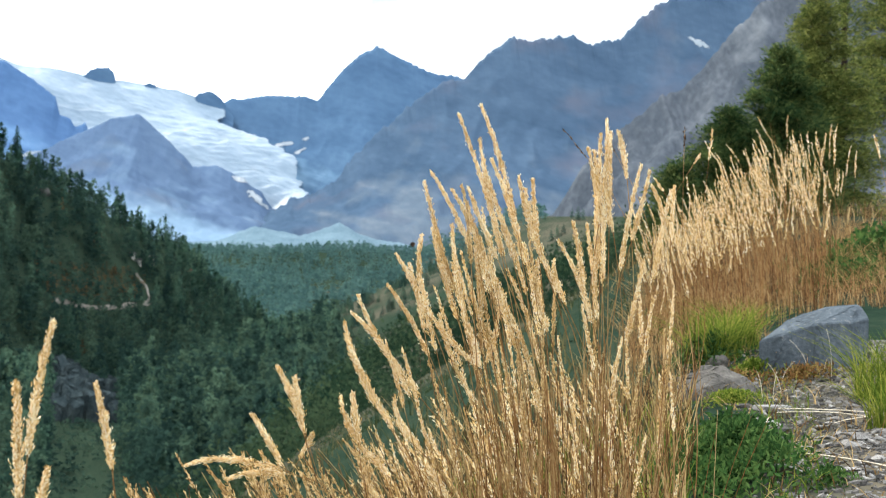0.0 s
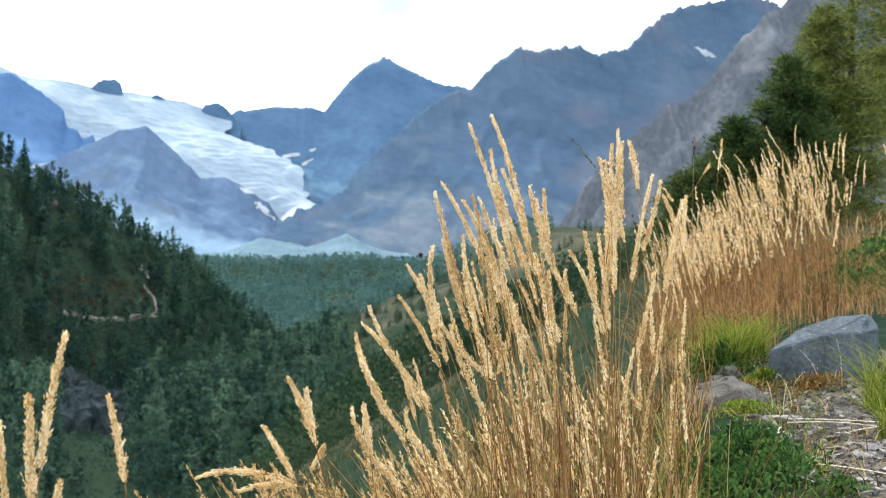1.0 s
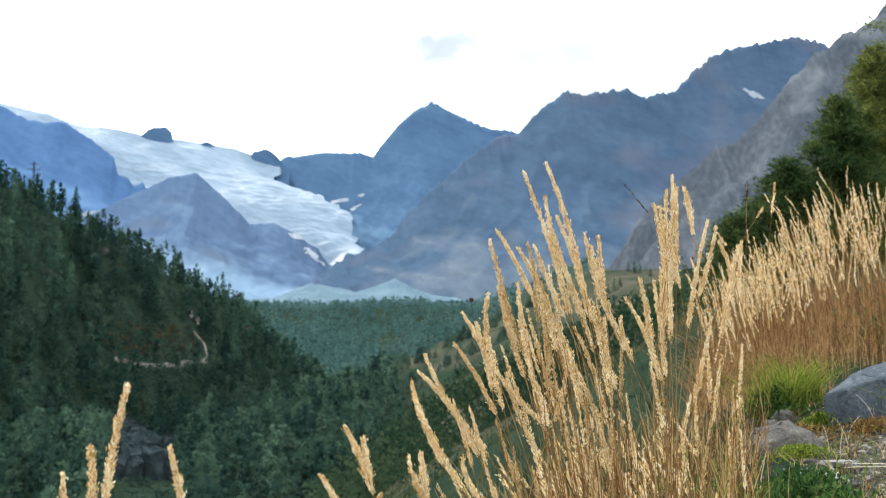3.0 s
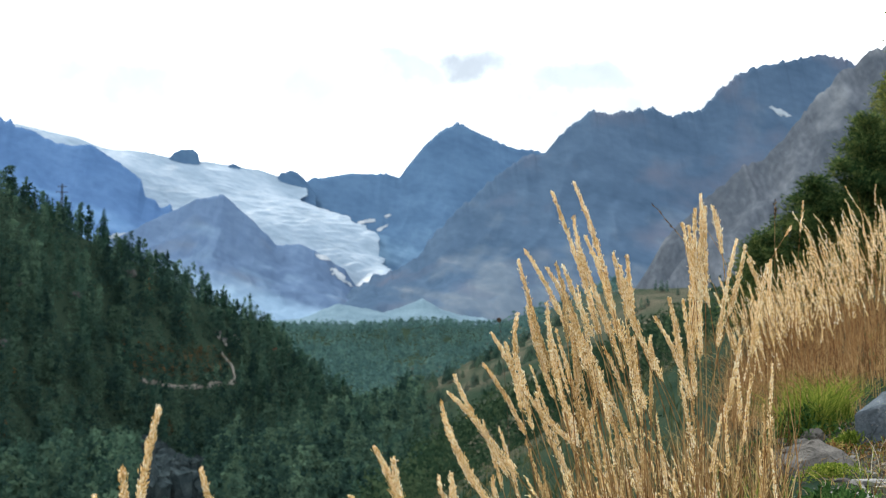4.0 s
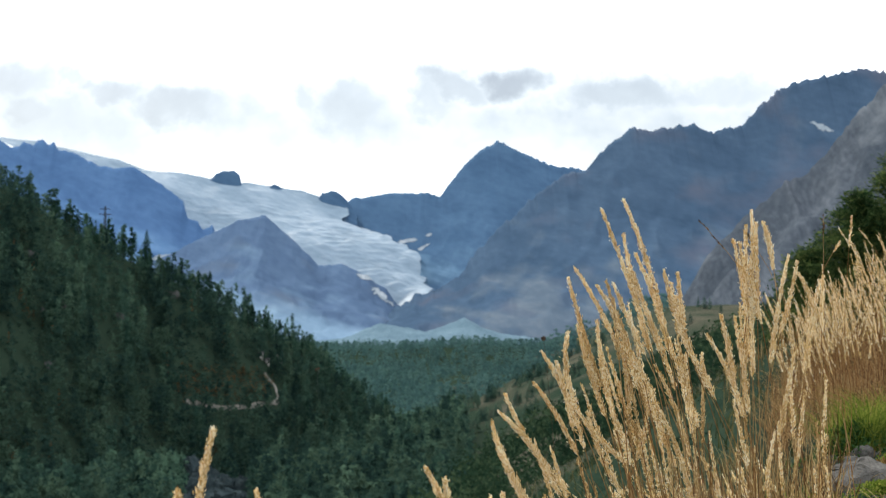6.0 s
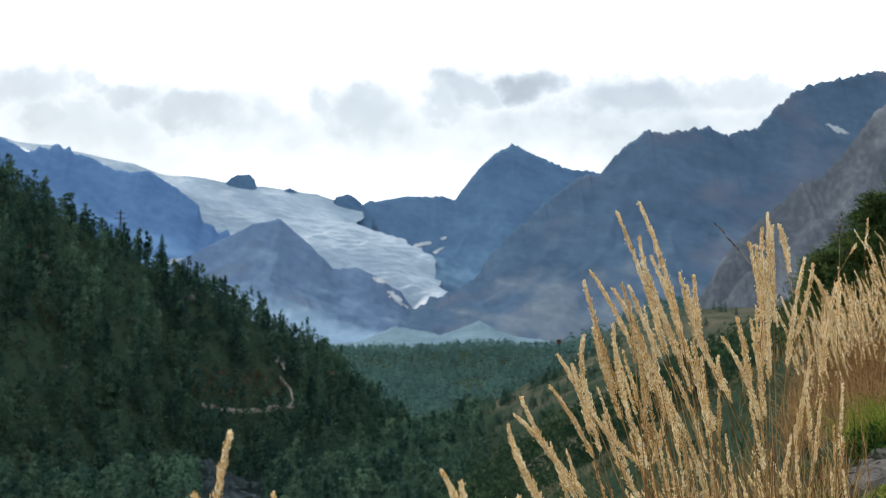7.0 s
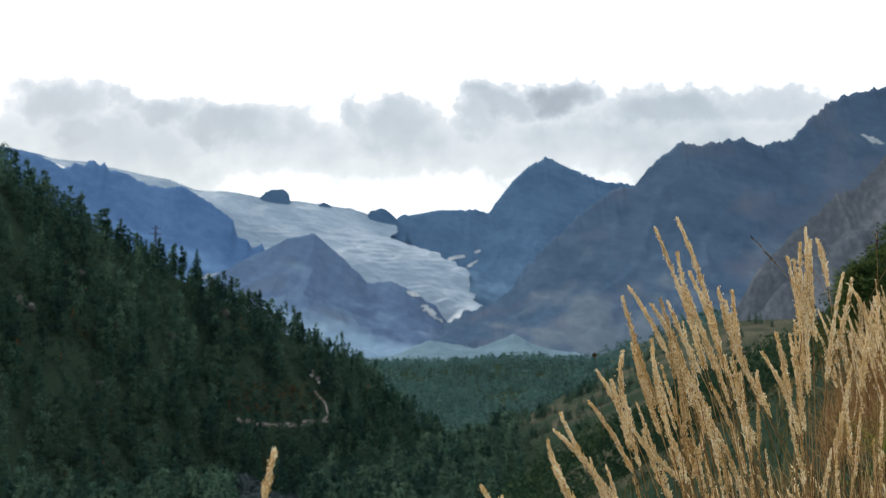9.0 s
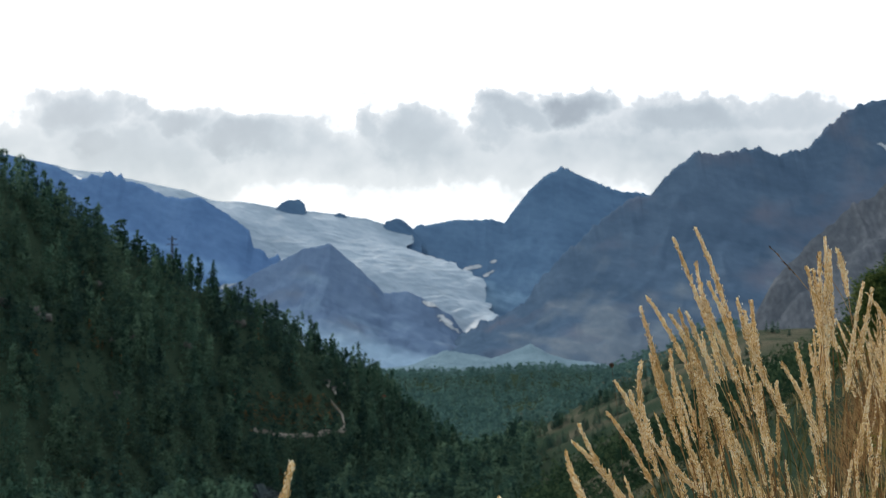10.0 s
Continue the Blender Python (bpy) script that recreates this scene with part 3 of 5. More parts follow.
def trunk_data(name, h, r0):
    a = np.arange(6) * math.pi / 3
    ring = np.stack([np.cos(a), np.sin(a), 0 * a], -1)
    V = np.concatenate([ring * r0 * (1 - 0.95 * q) + [0, 0, h * q - 0.3 * (q == 0)] for q in (0, 0.3, 0.65, 0.97)])
    F = [(k * 6 + i, k * 6 + (i + 1) % 6, k * 6 + 6 + (i + 1) % 6, k * 6 + 6 + i) for k in range(3) for i in range(6)]
    return mesh_data(name, V, F, M_BARK, True)




def leafy_crown(n, w, seed, low=0.05, point=0.8, size=0.085, sway=0.3):
    """A tree crown of unit height made of many small sprays gathered on boughs; point: 1 conical, 0.4 round."""
    r = np.random.default_rng(seed)
    nb = max(8, n // 6)
    f = np.sort(r.random(nb) ** 1.15)
    a = np.arange(nb) * 2.4 + r.normal(0, 0.5, nb)
    R = w * np.clip((1 - f) ** point * np.minimum(1, 0.55 + 3 * f), 0.05, 1) * r.uniform(0.55, 1.25, nb)
    k = r.integers(0, nb, n)
    u = r.random(n) ** 0.55
    C = np.stack([np.cos(a[k]) * R[k] * u, np.sin(a[k]) * R[k] * u, low + (0.97 - low) * f[k] - sway * 0.2 * R[k] * u], -1) + r.normal(0, 0.028, (n, 3))
    D = np.stack([np.cos(a[k]), np.sin(a[k]), r.normal(-sway, 0.5, n)], -1) + r.normal(0, 0.55, (n, 3))
    D = D / np.linalg.norm(D, axis=1)[:, None] * size * r.uniform(0.7, 1.5, (n, 1))
    S = np.cross(D, r.normal(0, 1, (n, 3)))
    S = S / np.linalg.norm(S, axis=1)[:, None] * size * r.uniform(0.35, 0.7, (n, 1))
    hp = Heap()
    hp.many(np.stack([C - D * 0.5, C + S, C + D, C - S], 1), [(0, 1, 2), (0, 2, 3)])
    top = np.array([[[0, 0, 1.0], [0.022, 0, 0.86], [-0.022, 0.01, 0.87]], [[0, 0, 1.0], [0, 0.022, 0.86], [0.01, -0.022, 0.87]]])
    hp.many(top, [(0, 1, 2)])
    return np.concatenate(hp.v), np.concatenate(hp.f)


KIT_SPRUCE = [leafy_crown(170, 0.14 + 0.025 * (k % 4), 400 + k, 0.05, 0.95, 0.036, 0.7) for k in range(8)]
KIT_BROAD = [leafy_crown(170, 0.20 + 0.04 * (k % 4), 430 + k, 0.04, 0.75, 0.046, 0.3) for k in range(8)]
KIT_UNDER = [leafy_crown(34, 0.75, 460 + k, 0.0, 0.5, 0.17, 0.0) for k in range(5)]
KIT_FAR = [leafy_crown(34, 0.32 + 0.05 * (k % 3), 480 + k, 0.0, 0.65, 0.12, 0.3) for k in range(6)]


def woods(name, label, P, H, kit, mat):
    hp, tones = Heap(), []
    pick = rng.integers(0, len(kit), len(P))
    ang = rng.random(len(P)) * 6.28
    for k, (V, F) in enumerate(kit):
        m = pick == k
        c, s = np.cos(ang[m])[:, None], np.sin(ang[m])[:, None]
        Q = np.stack([V[None, :, 0] * c - V[None, :, 1] * s, V[None, :, 0] * s + V[None, :, 1] * c, V[None, :, 2] + 0 * c], -1) * H[m, None, None]
        hp.many(Q + P[m, None], F)
        tones.append(np.repeat(rng.random(m.sum()), len(V)))
    ob = hp.ob(name, mat, label=label)
    mask(ob, "tone", np.concatenate(tones))
    return tagged(ob, category="forest", kind="stuff")


def scatter(n, test, az0, az1, r0, r1):
    a = np.radians(rng.uniform(az0, az1, n))
    r = np.sqrt(rng.uniform(r0 * r0, r1 * r1, n))
    x, y = r * np.sin(a), r * np.cos(a)
    k = test(x, y)
    x, y = x[k], y[k]
    return np.stack([x, y, height(x, y) - 0.3], -1)


def clearing(x, y):
    return vnoise(x / 30, y / 30, 5) * 0.6 + vnoise(x / 11, y / 11, 8) * 0.4


TRACK = [(-74, 638), (-66, 655), (-58, 674), (-51, 694), (-46, 710), (-43, 723), (-45, 731), (-50, 730)]


def off_track(x, y):
    """Keeps trees off the track and off the strip of slope below it."""
    ok = np.ones(np.shape(x), bool)
    for (ax, ay), (bx, by) in zip(TRACK, TRACK[1:]):
        for f in (0, 0.33, 0.67):
            px_, py_ = ax + (bx - ax) * f, ay + (by - ay) * f
            ok &= ~((np.abs(x - px_) < 2.6) & (y < py_ + 3) & (y > py_ - 5))
    return ok


def crag_slope(x, y):
    """The open ground in front of the dark crag at the foot of the spur."""
    return (x > -0.116 * y) & (x < -0.074 * y) & (y > 300) & (y < 596)


def on_spur(x, y):
    back = spur_line(x) - y
    return (back > -25) & (clearing(x, y) < 0.80) & (y > 220) & (x < 0.045 * y + 6) & off_track(x, y) & (edge(x, y) < -80) & ~(crag_slope(x, y) & ((vnoise(x / 5, y / 5, 12) < 0.8) | (y < 540)))


KIT_ROUND = [conifer(1.0, 0.30 + 0.04 * (k % 3), 8, 8, np.random.default_rng(150 + k), bare=0.12, droop=0.12) for k in range(6)]
def rust_slope(x, y):
    """The open slope above the bend of the track, grown with autumn shrubs."""
    up = y - np.interp(x, [q[0] for q in TRACK[:6]], [q[1] for q in TRACK[:6]])
    return (x > -78) & (x < -46) & (up > 3) & (up < 34)


P = scatter(6400, lambda x, y: on_spur(x, y) & ~(rust_slope(x, y) & (vnoise(x / 4, y / 4, 15) < 0.72)), -16, 4, 300, 930)
H = (6.5 + 11.0 * rng.random(len(P)) ** 1.5) * (1 + 0.25 * vnoise(P[:, 0] / 40, P[:, 1] / 40, 3))
H *= np.where(spur_line(P[:, 0]) - P[:, 1] < 30, 0.68, 1.0)      # wind-stunted towards the crest
kind = vnoise(P[:, 0] / 26, P[:, 1] / 26, 44) * 0.6 + rng.random(len(P)) * 0.4
kind = np.where((P[:, 1] < 700) & (P[:, 0] > -0.10 * P[:, 1]), np.clip(kind + 0.24, 0, 0.85), kind)      # larches take over at the foot of the slope
woods("spruce_forest", "dense dark green spruce forest on the slope", P[kind < 0.46], H[kind < 0.46] * 1.1, KIT_SPRUCE, M_SPRUCE)
k = (kind >= 0.46) & (kind < 0.86)
woods("larch_forest", "olive-green larches mixed into the forest on the slope", P[k], H[k] * 0.95, KIT_BROAD, M_LARCH_FAR)
k = kind >= 0.86
woods("autumn_shrubs", "rust-brown autumn shrubs between the trees", P[k], H[k] * 0.45, KIT_BROAD, M_AUTUMN)
P = scatter(7000, lambda x, y: (spur_line(x) - y > -12) & (y > 220) & (x < 0.045 * y + 6) & off_track(x, y) & (edge(x, y) < -80) & ~(crag_slope(x, y) & (y > 452) & (vnoise(x / 3, y / 3, 16) < 0.74)), -15, 4, 330, 930)
woods("undergrowth", "dark green shrubs and saplings under the trees", P, rng.uniform(1.2, 3.4, len(P)), KIT_UNDER, M_LARCH_FAR)
Q = np.array([(-118.4, 571), (-121, 569), (-116, 573), (-122.6, 572), (-62.6, 704), (-60, 700), (-65, 706), (-57, 707), (-77, 637), (-74, 634), (-80, 640), (-24, 612), (-27, 606), (-62, 626)])
Q = np.concatenate([Q + rng.normal(0, 1.2, Q.shape) for _ in range(3)])
P = np.stack([Q[:, 0], Q[:, 1], height(Q[:, 0], Q[:, 1]) + 0.8], -1)
woods("autumn_shrubs", "rust-red rowan shrubs in gaps of the forest", P, rng.uniform(2.4, 5.0, len(P)), KIT_BROAD, M_AUTUMN)
P = scatter(9000, rust_slope, -8, -3, 630, 765)
H = rng.uniform(0.9, 2.3, len(P))
k = rng.random(len(P)) < 0.45
woods("autumn_shrubs", "rust-brown low shrubs on the open slope above the track", P[k][:260], H[k][:260], KIT_UNDER, M_AUTUMN)
woods("slope_shrubs", "olive-green low shrubs on the open slope above the track", P[~k][:320], H[~k][:320], KIT_UNDER, M_LARCH_FAR)
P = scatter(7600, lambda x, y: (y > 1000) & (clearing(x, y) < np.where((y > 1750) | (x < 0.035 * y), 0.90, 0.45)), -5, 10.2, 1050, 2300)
woods("valley_forest", "far conifer forest on the valley floor, tinted blue-green with haze", P, rng.uniform(7, 13, len(P)), KIT_FAR, M_VALLEY)
P = scatter(3600, lambda x, y: (edge(x, y) < -12) & (clearing(x * 1.7, y * 1.7) < np.where(x > 0.14 * y, np.where(y > 560, 0.22, 0.30), 0.42)) & (y > 260) & (x > 0.03 * y), 0, 16, 260, 1100)
woods("hillside_scrub", "dark green scrub and young conifers on the hillside", P, rng.uniform(1.8, 4.5, len(P)) * (0.6 + P[:, 1] / 700), KIT_ROUND, M_LARCH_FAR)


def bush_kit(n, seed, leaf=1.0):
    """A low leafy bush of unit height."""
    r = np.random.default_rng(seed)
    C = r.normal(0, 1, (n, 3))
    C = C / np.linalg.norm(C, axis=1)[:, None] * r.random(n)[:, None] ** 0.4 * [0.75, 0.75, 0.5] + [0, 0, 0.45]
    C *= 0.8 + 0.4 * vnoise(C[:, :1] * 4, C[:, 1:2] * 4, seed)
    D = r.normal(0, 1, (n, 3)) + [0, 0, 0.7]
    D = D / np.linalg.norm(D, axis=1)[:, None] * r.uniform(0.16, 0.34, (n, 1)) * leaf
    S = np.cross(D, r.normal(0, 1, (n, 3)))
    S = S / np.linalg.norm(S, axis=1)[:, None] * 0.07 * leaf
    P = np.stack([C, C + D * 0.5 + S, C + D, C + D * 0.5 - S], 1)
    hp = Heap()
    hp.many(P, [(0, 1, 2), (0, 2, 3)])
    return np.concatenate(hp.v), np.concatenate(hp.f)


KIT_FINE = [bush_kit(130, 340 + k, 0.48) for k in range(4)]
KIT_BUSH = [bush_kit(56, 300 + k, 0.9) for k in range(5)]
P = scatter(5200, lambda x, y: (edge(x, y) < -3 - 0.03 * y) & (clearing(x * 2.2, y * 2.2) < 0.68) & (y > 40), -3, 17, 48, 275)
H = rng.uniform(0.6, 2.3, len(P))
k = P[:, 1] > 120
woods("brink_scrub", "dark green juniper scrub on the falling hillside", P[k], H[k], KIT_BUSH, M_JUNIPER)
woods("brink_scrub", "dark green juniper scrub on the nearer hillside", P[~k], H[~k], KIT_FINE, M_JUNIPER)
P = scatter(720, lambda x, y: (edge(x, y) < -1.0) & (clearing(x * 5, y * 5) < 0.6) & (y > 8), -3, 17, 8.5, 66)
woods("brink_scrub", "dark green juniper scrub below the brink", P, rng.uniform(0.2, 0.5, len(P)) * (0.8 + P[:, 1] / 60), KIT_FINE, M_JUNIPER)


P = scatter(2600, lambda x, y: (spur_line(x) - y > 0) & (x < 0.045 * y) & ~off_track(x + 1.2, y) & (y < 735), -8, -2, 610, 745)
P = P[P[:, 1] < np.interp(P[:, 0], [q[0] for q in TRACK[:6]], [q[1] for q in TRACK[:6]]) - 2.2]
woods("track_shrubs", "low green shrubs on the bank below the track", P, rng.uniform(0.4, 1.2, len(P)), KIT_BUSH, M_LARCH_FAR)


def spruce_things():
    """Single trees along the crest of the spur, where they stand out against the mountains."""
    kinds = []
    for k in range(9):
        r = np.random.default_rng(120 + k)
        if k < 3:
            V, F = conifer(1.0, 0.15 + 0.04 * k, 16, 11, r, bare=0.12, light=True)
        else:
            V, F = leafy_crown(190, (0.17, 0.20, 0.24, 0.28, 0.33, 0.38)[k - 3], 500 + k, 0.10, (0.8, 0.7, 0.6, 0.5, 0.45, 0.4)[k - 3], 0.06, 0.25)
        kinds.append((trunk_data("trunk", 0.96, 0.016), mesh_data("crown", V, F, M_SPRUCE_TREE)))
    xs = np.concatenate([np.linspace(-205, 34, 120) + rng.normal(0, 1.6, 120)] + [c + rng.normal(0, 2.2, 5) for c in rng.uniform(-200, 10, 13)])
    # the trees that stand out: place along the crest, height, kind of crown
    tall = {-156.7: (7.5, 3), -152.7: (9.0, 0), -141.9: (11.4, 6), -139.8: (8.6, 5), -130.6: (12.0, 6), -126.1: (10.8, 3), -119.4: (9.0, 3), -113.4: (12.0, 3), -111.9: (10.5, 3), -108.0: (13.0, 3), -105.4: (13.8, 3), -100.1: (16.0, 2), -88.0: (8.0, 4), -77.6: (7.5, 6)}
    for x in (*xs, *tall):
        y = spur_line(x) - (rng.uniform(-6, 22) if x not in tall else 4)
        h = rng.uniform(3.2, 6.8) + 4.5 * rng.random() ** 3 + (1.5 if x > -60 else 0)
        w, k = h * rng.uniform(0.9, 1.5), int(rng.integers(1, 9))
        if x in tall:
            h, k = tall[x]
            w = h * (1.25 if k == 2 else 1.0)
        tr, cr = kinds[k]
        t = new("spruce_tree")
        t.matrix_basis = pose(x, y, float(height(x, y)) - 0.1, 0, 0, rng.uniform(0, 360)) @ Matrix.Diagonal((w, w, h, 1))
        for nm, me in (("trunk", tr), ("crown", cr)):
            new(nm, me).parent = t
        tagged(t, "dark green tree on the crest of the forested spur", "tree", "trees on the spur crest")


spruce_things()


# ---- stone, plants and grass of the near hillside ----
def frames_along(D):
    """Two directions across each of the unit ways D."""
    up = np.where(np.abs(D[:, 2:]) < 0.9, np.array([[0, 0, 1.0]]), np.array([[1.0, 0, 0]]))
    a = np.cross(D, up)
    a /= np.linalg.norm(a, axis=1)[:, None]
    return a, np.cross(D, a)


def grains(hp, C, D, length, width):
    """Pointed grains (spikelets, needles) at C along D."""
    a, b = frames_along(D)
    a, b = a * width[:, None], b * width[:, None]
    h = D * length[:, None]
    m = C + h * 0.4
    P = np.stack([C, m + a, m - 0.5 * a + 0.87 * b, m - 0.5 * a - 0.87 * b, C + h], 1)
    hp.many(P, [(0, 2, 1), (0, 3, 2), (0, 1, 3), (4, 1, 2), (4, 2, 3), (4, 3, 1)])


def tube(hp, P, r, sides=3):
    P = np.asarray(P, float)
    T = unit(np.gradient(P, axis=0))
    a, b = frames_along(T)
    ang = np.arange(sides) * 2 * np.pi / sides
    r = np.broadcast_to(np.asarray(r, float), (len(P),))
    V = P[:, None] + (a[:, None] * np.cos(ang)[None, :, None] + b[:, None] * np.sin(ang)[None, :, None]) * r[:, None, None]
    i = np.arange(len(P) - 1)[:, None] * sides
    j, k = np.arange(sides)[None], (np.arange(sides) + 1)[None] % sides
    q = np.stack([i + j, i + k, i + sides + k, i + sides + j], -1).reshape(-1, 4)
    hp.add(V.reshape(-1, 3), np.concatenate([q[:, [0, 1, 2]], q[:, [0, 2, 3]]]))


def bezier(a, b, c, n):
    t = np.linspace(0, 1, n)[:, None]
    return (1 - t) ** 2 * np.asarray(a, float) + 2 * t * (1 - t) * np.asarray(b, float) + t * t * np.asarray(c, float)


def panicle(hp, foot, tip, n, wide, size, r, bow=None):
    """A feathery seed head from foot to tip: spikelets crowded on short branches that hug a bowed axis."""
    axis = tip - foot
    L = np.linalg.norm(axis)
    if bow is None:
        bow = np.array([r.normal(0, 0.03), r.normal(0, 0.03), 0]) * L
    d = unit(axis[None])
    a, b = frames_along(d)
    nb = int(np.clip(L / max(size, 1e-4) * 3.2, 14, 170))
    sb = np.sort(np.concatenate([np.linspace(0.0, 1.0, nb - nb // 3), r.uniform(0, 0.85, nb // 3)])) ** 1.05
    phi = np.arange(nb) * 2.4 + r.normal(0, 0.5, nb)
    lean = r.uniform(0.10, 0.33, nb)
    out = (a * np.cos(phi)[:, None] + b * np.sin(phi)[:, None]) * lean[:, None]
    reach = wide * 2.3 * np.minimum(1, sb * 3.5 + 0.5) * np.clip(1.02 - sb, 0.03, 1) ** 0.85 * r.uniform(0.65, 1.2, nb) * (1 + 0.12 * np.sin(sb * r.uniform(24, 40) + r.uniform(0, 6)))
    k = r.integers(0, nb, n)
    q = r.random(n) ** 0.75
    D0 = unit(d + out)
    C = foot + axis * sb[k, None] + bow * (4 * sb * (1 - sb))[k, None] + D0[k] * (reach[k] * q)[:, None] + r.normal(0, 0.13, (n, 3)) * wide
    D = unit(D0[k] + out[k] * 0.4 + r.normal(0, 0.16, (n, 3)))
    grains(hp, C, D, size * r.uniform(0.7, 1.25, n), size * 0.125 * r.uniform(0.9, 1.5, n))


def stalk(tuft, base, foot, tip, r, n=190, wide=0.0115, size=0.0056, stem_mat=None, head_mat=None, bow=None):
    base, foot, tip = (np.asarray(v, float) for v in (base, foot, tip))
    bow = np.zeros(3) if bow is None else np.asarray(bow, float)
    hp = Heap()
    way = unit((tip - foot + 4 * bow)[None])[0]
    L = np.linalg.norm(foot - base)
    s = np.array([0.2, 0.4, 0.6, 0.8, 0.96])[:, None]
    P = np.concatenate([bezier(base, foot - way * L * 0.55, foot, 12), foot + (tip - foot) * s + bow * 4 * s * (1 - s)])
    tube(hp, P, np.linspace(0.0014, 0.0006, len(P)))
    st = hp.ob("stalk", stem_mat or M_STEM, tuft)
    hp = Heap()
    panicle(hp, foot, tip, n, wide, size, r, bow)
    hp.ob("panicle", head_mat or M_PANICLE, st)


def blade_heap(hp, B, H, lean, width, r, curl=0.5):
    """Narrow curved leaf blades with a folded midrib, rooted at B."""
    n = len(B)
    phi = r.uniform(0, 2 * np.pi, n)
    way = np.stack([np.cos(phi), np.sin(phi), 0 * phi], -1) * r.uniform(0.1, 1, n)[:, None] * curl + lean
    side = unit(np.stack([-way[:, 1], way[:, 0], 0 * phi], -1) + r.normal(0, 0.3, (n, 3)) * [1, 1, 0]) * width
    rows = []
    for t in (0, 0.35, 0.7, 1.0):
        c = B + way * (H * t * t)[:, None] + np.array([0, 0, 1.0]) * (H * t * (1 - 0.22 * t))[:, None]
        wd = side * (1 - t ** 2)
        rows += [c - wd, c + [0, 0, -0.0012] + 0.25 * np.cross(side, [0, 0, 1.0]) * (1 - t), c + wd] if t < 1 else [c]
    F = []
    for k in (0, 3):
        F += [(k, k + 1, k + 4), (k, k + 4, k + 3), (k + 1, k + 2, k + 5), (k + 1, k + 5, k + 4)]
    F += [(6, 7, 9), (7, 8, 9)]
    hp.many(np.stack(rows, 1), F)


def ground_at(x, y, sink=0.004):
    x, y = np.asarray(x, float), np.asarray(y, float)
    return np.stack([x, y, height(x, y) - sink], -1)


# seed heads of the tufts: tip and foot in centimetres across and up, 3 m ahead, and how far the head bows out
CREST = [(41.9, 29.4, 51.0, 3.3, 0.3), (45.9, 31.2, 53.5, 7.1, 0.7), (45.6, 24.6, 50.5, 3.3, -0.2), (47.8, 21.1, 54.8, 1.9, 0.6), (36.8, 18.5, 44.9, 3.9, 0.4),
         (35.5, 16.4, 41.4, -3.8, 0.0), (41.1, 15.2, 48.5, -3.6, 1.0), (44.0, 15.7, 49.9, 2.5, -0.2), (53.2, 18.1, 58.4, 2.0, -0.5), (56.1, 17.7, 57.0, 6.7, -0.1),
         (54.6, 16.0, 61.3, -3.4, -0.7), (47.0, 3.7, 53.5, -11.8, 0.5), (51.8, 0.7, 58.1, -15.9, 0.6), (57.1, 2.4, 59.6, -10.6, -0.9), (60.3, 2.9, 62.6, -5.3, -0.5)]
FLANK = [(30.7, 3.0, 38.7, -14.5, 0.9), (35.6, 6.5, 37.5, -8.6, -1.1), (29.3, -2.6, 37.5, -15.6, 0.4), (41.0, 8.8, 43.8, -8.4, -0.4), (45.3, 4.7, 46.8, -8.9, 0.3),
         (36.7, -6.0, 46.8, -17.7, -0.6), (39.4, -8.0, 46.0, -23.7, -0.8), (43.8, -7.9, 47.3, -17.7, 0.4), (49.9, -7.7, 48.1, -16.7, 0.5), (48.7, -1.5, 55.5, -18.1, -0.1),
         (33.4, 1.2, 36.6, -11.2, 0.2), (52.6, -7.7, 59.0, -26.4, 0.6), (46.4, 20.0, 52.6, 3.0, 0.2), (49.5, 12.0, 55.5, -4.0, 0.4), (37.5, 8.0, 42.6, -9.0, -0.4)]
SHEAF = [(70.0, 29.6, 69.2, 15.0, 0.4), (68.6, 26.6, 68.9, 9.7, -0.2), (71.9, 27.3, 73.7, 18.5, 0.2), (66.1, 23.9, 68.9, 2.3, 0.6), (70.8, 27.2, 70.6, 9.2, 0.0),
         (69.4, 22.9, 69.6, -1.4, -0.1), (67.2, 23.4, 68.1, -0.9, 0.8), (76.6, 21.1, 72.9, 1.3, -0.3), (77.7, 20.0, 74.9, 6.9, 0.2), (82.3, 16.5, 79.2, -0.6, -0.2),
         (79.0, 17.4, 81.9, 9.6, 0.2), (83.6, 17.6, 82.4, 6.9, -0.1), (63.8, 10.0, 66.4, -3.1, 0.2), (61.2, 6.3, 68.1, -8.8, 0.7), (66.5, 9.6, 68.9, -8.3, 0.2), (77.5, 3.1, 74.4, -12.4, 0.0)]
LOW = [(21.7, -9.8, 28.2, -24.9, -0.8), (22.6, -12.6, 31.7, -29.5, -0.7), (24.1, -4.8, 36.2, -23.2, -1.0), (22.9, -7.9, 34.4, -23.2, 1.1), (21.6, -23.5, 31.1, -38.1, -1.6),
       (23.7, -22.9, 25.1, -32.2, 0.1), (31.5, -23.3, 37.0, -33.6, -1.2), (9.6, -18.1, 15.1, -30.1, 0.4), (13.3, -20.0, 15.1, -30.3, -0.3), (16.3, -30.1, 14.0, -35.0, 0.1),
       (5.5, -26.9, 11.4, -36.4, 0.1), (-6.1, -36.2, 11.2, -36.6, 1.4), (1.5, -38.6, 12.2, -37.4, 0.8), (26.2, -38.9, 31.0, -43.5, 0.0), (38.1, -36.1, 42.0, -42.3, 0.3)]
LEFT = [(-30, -10, -33.5, -34, -0.5), (-36, -21, -35, -42, 0.2), (-41, -26, -38.6, -46, -0.3), (-22, -21, -18.4, -36, 0.3), (-43, -37, -42, -48, 0), (-30, -36, -32.4, -47, 0.2)]


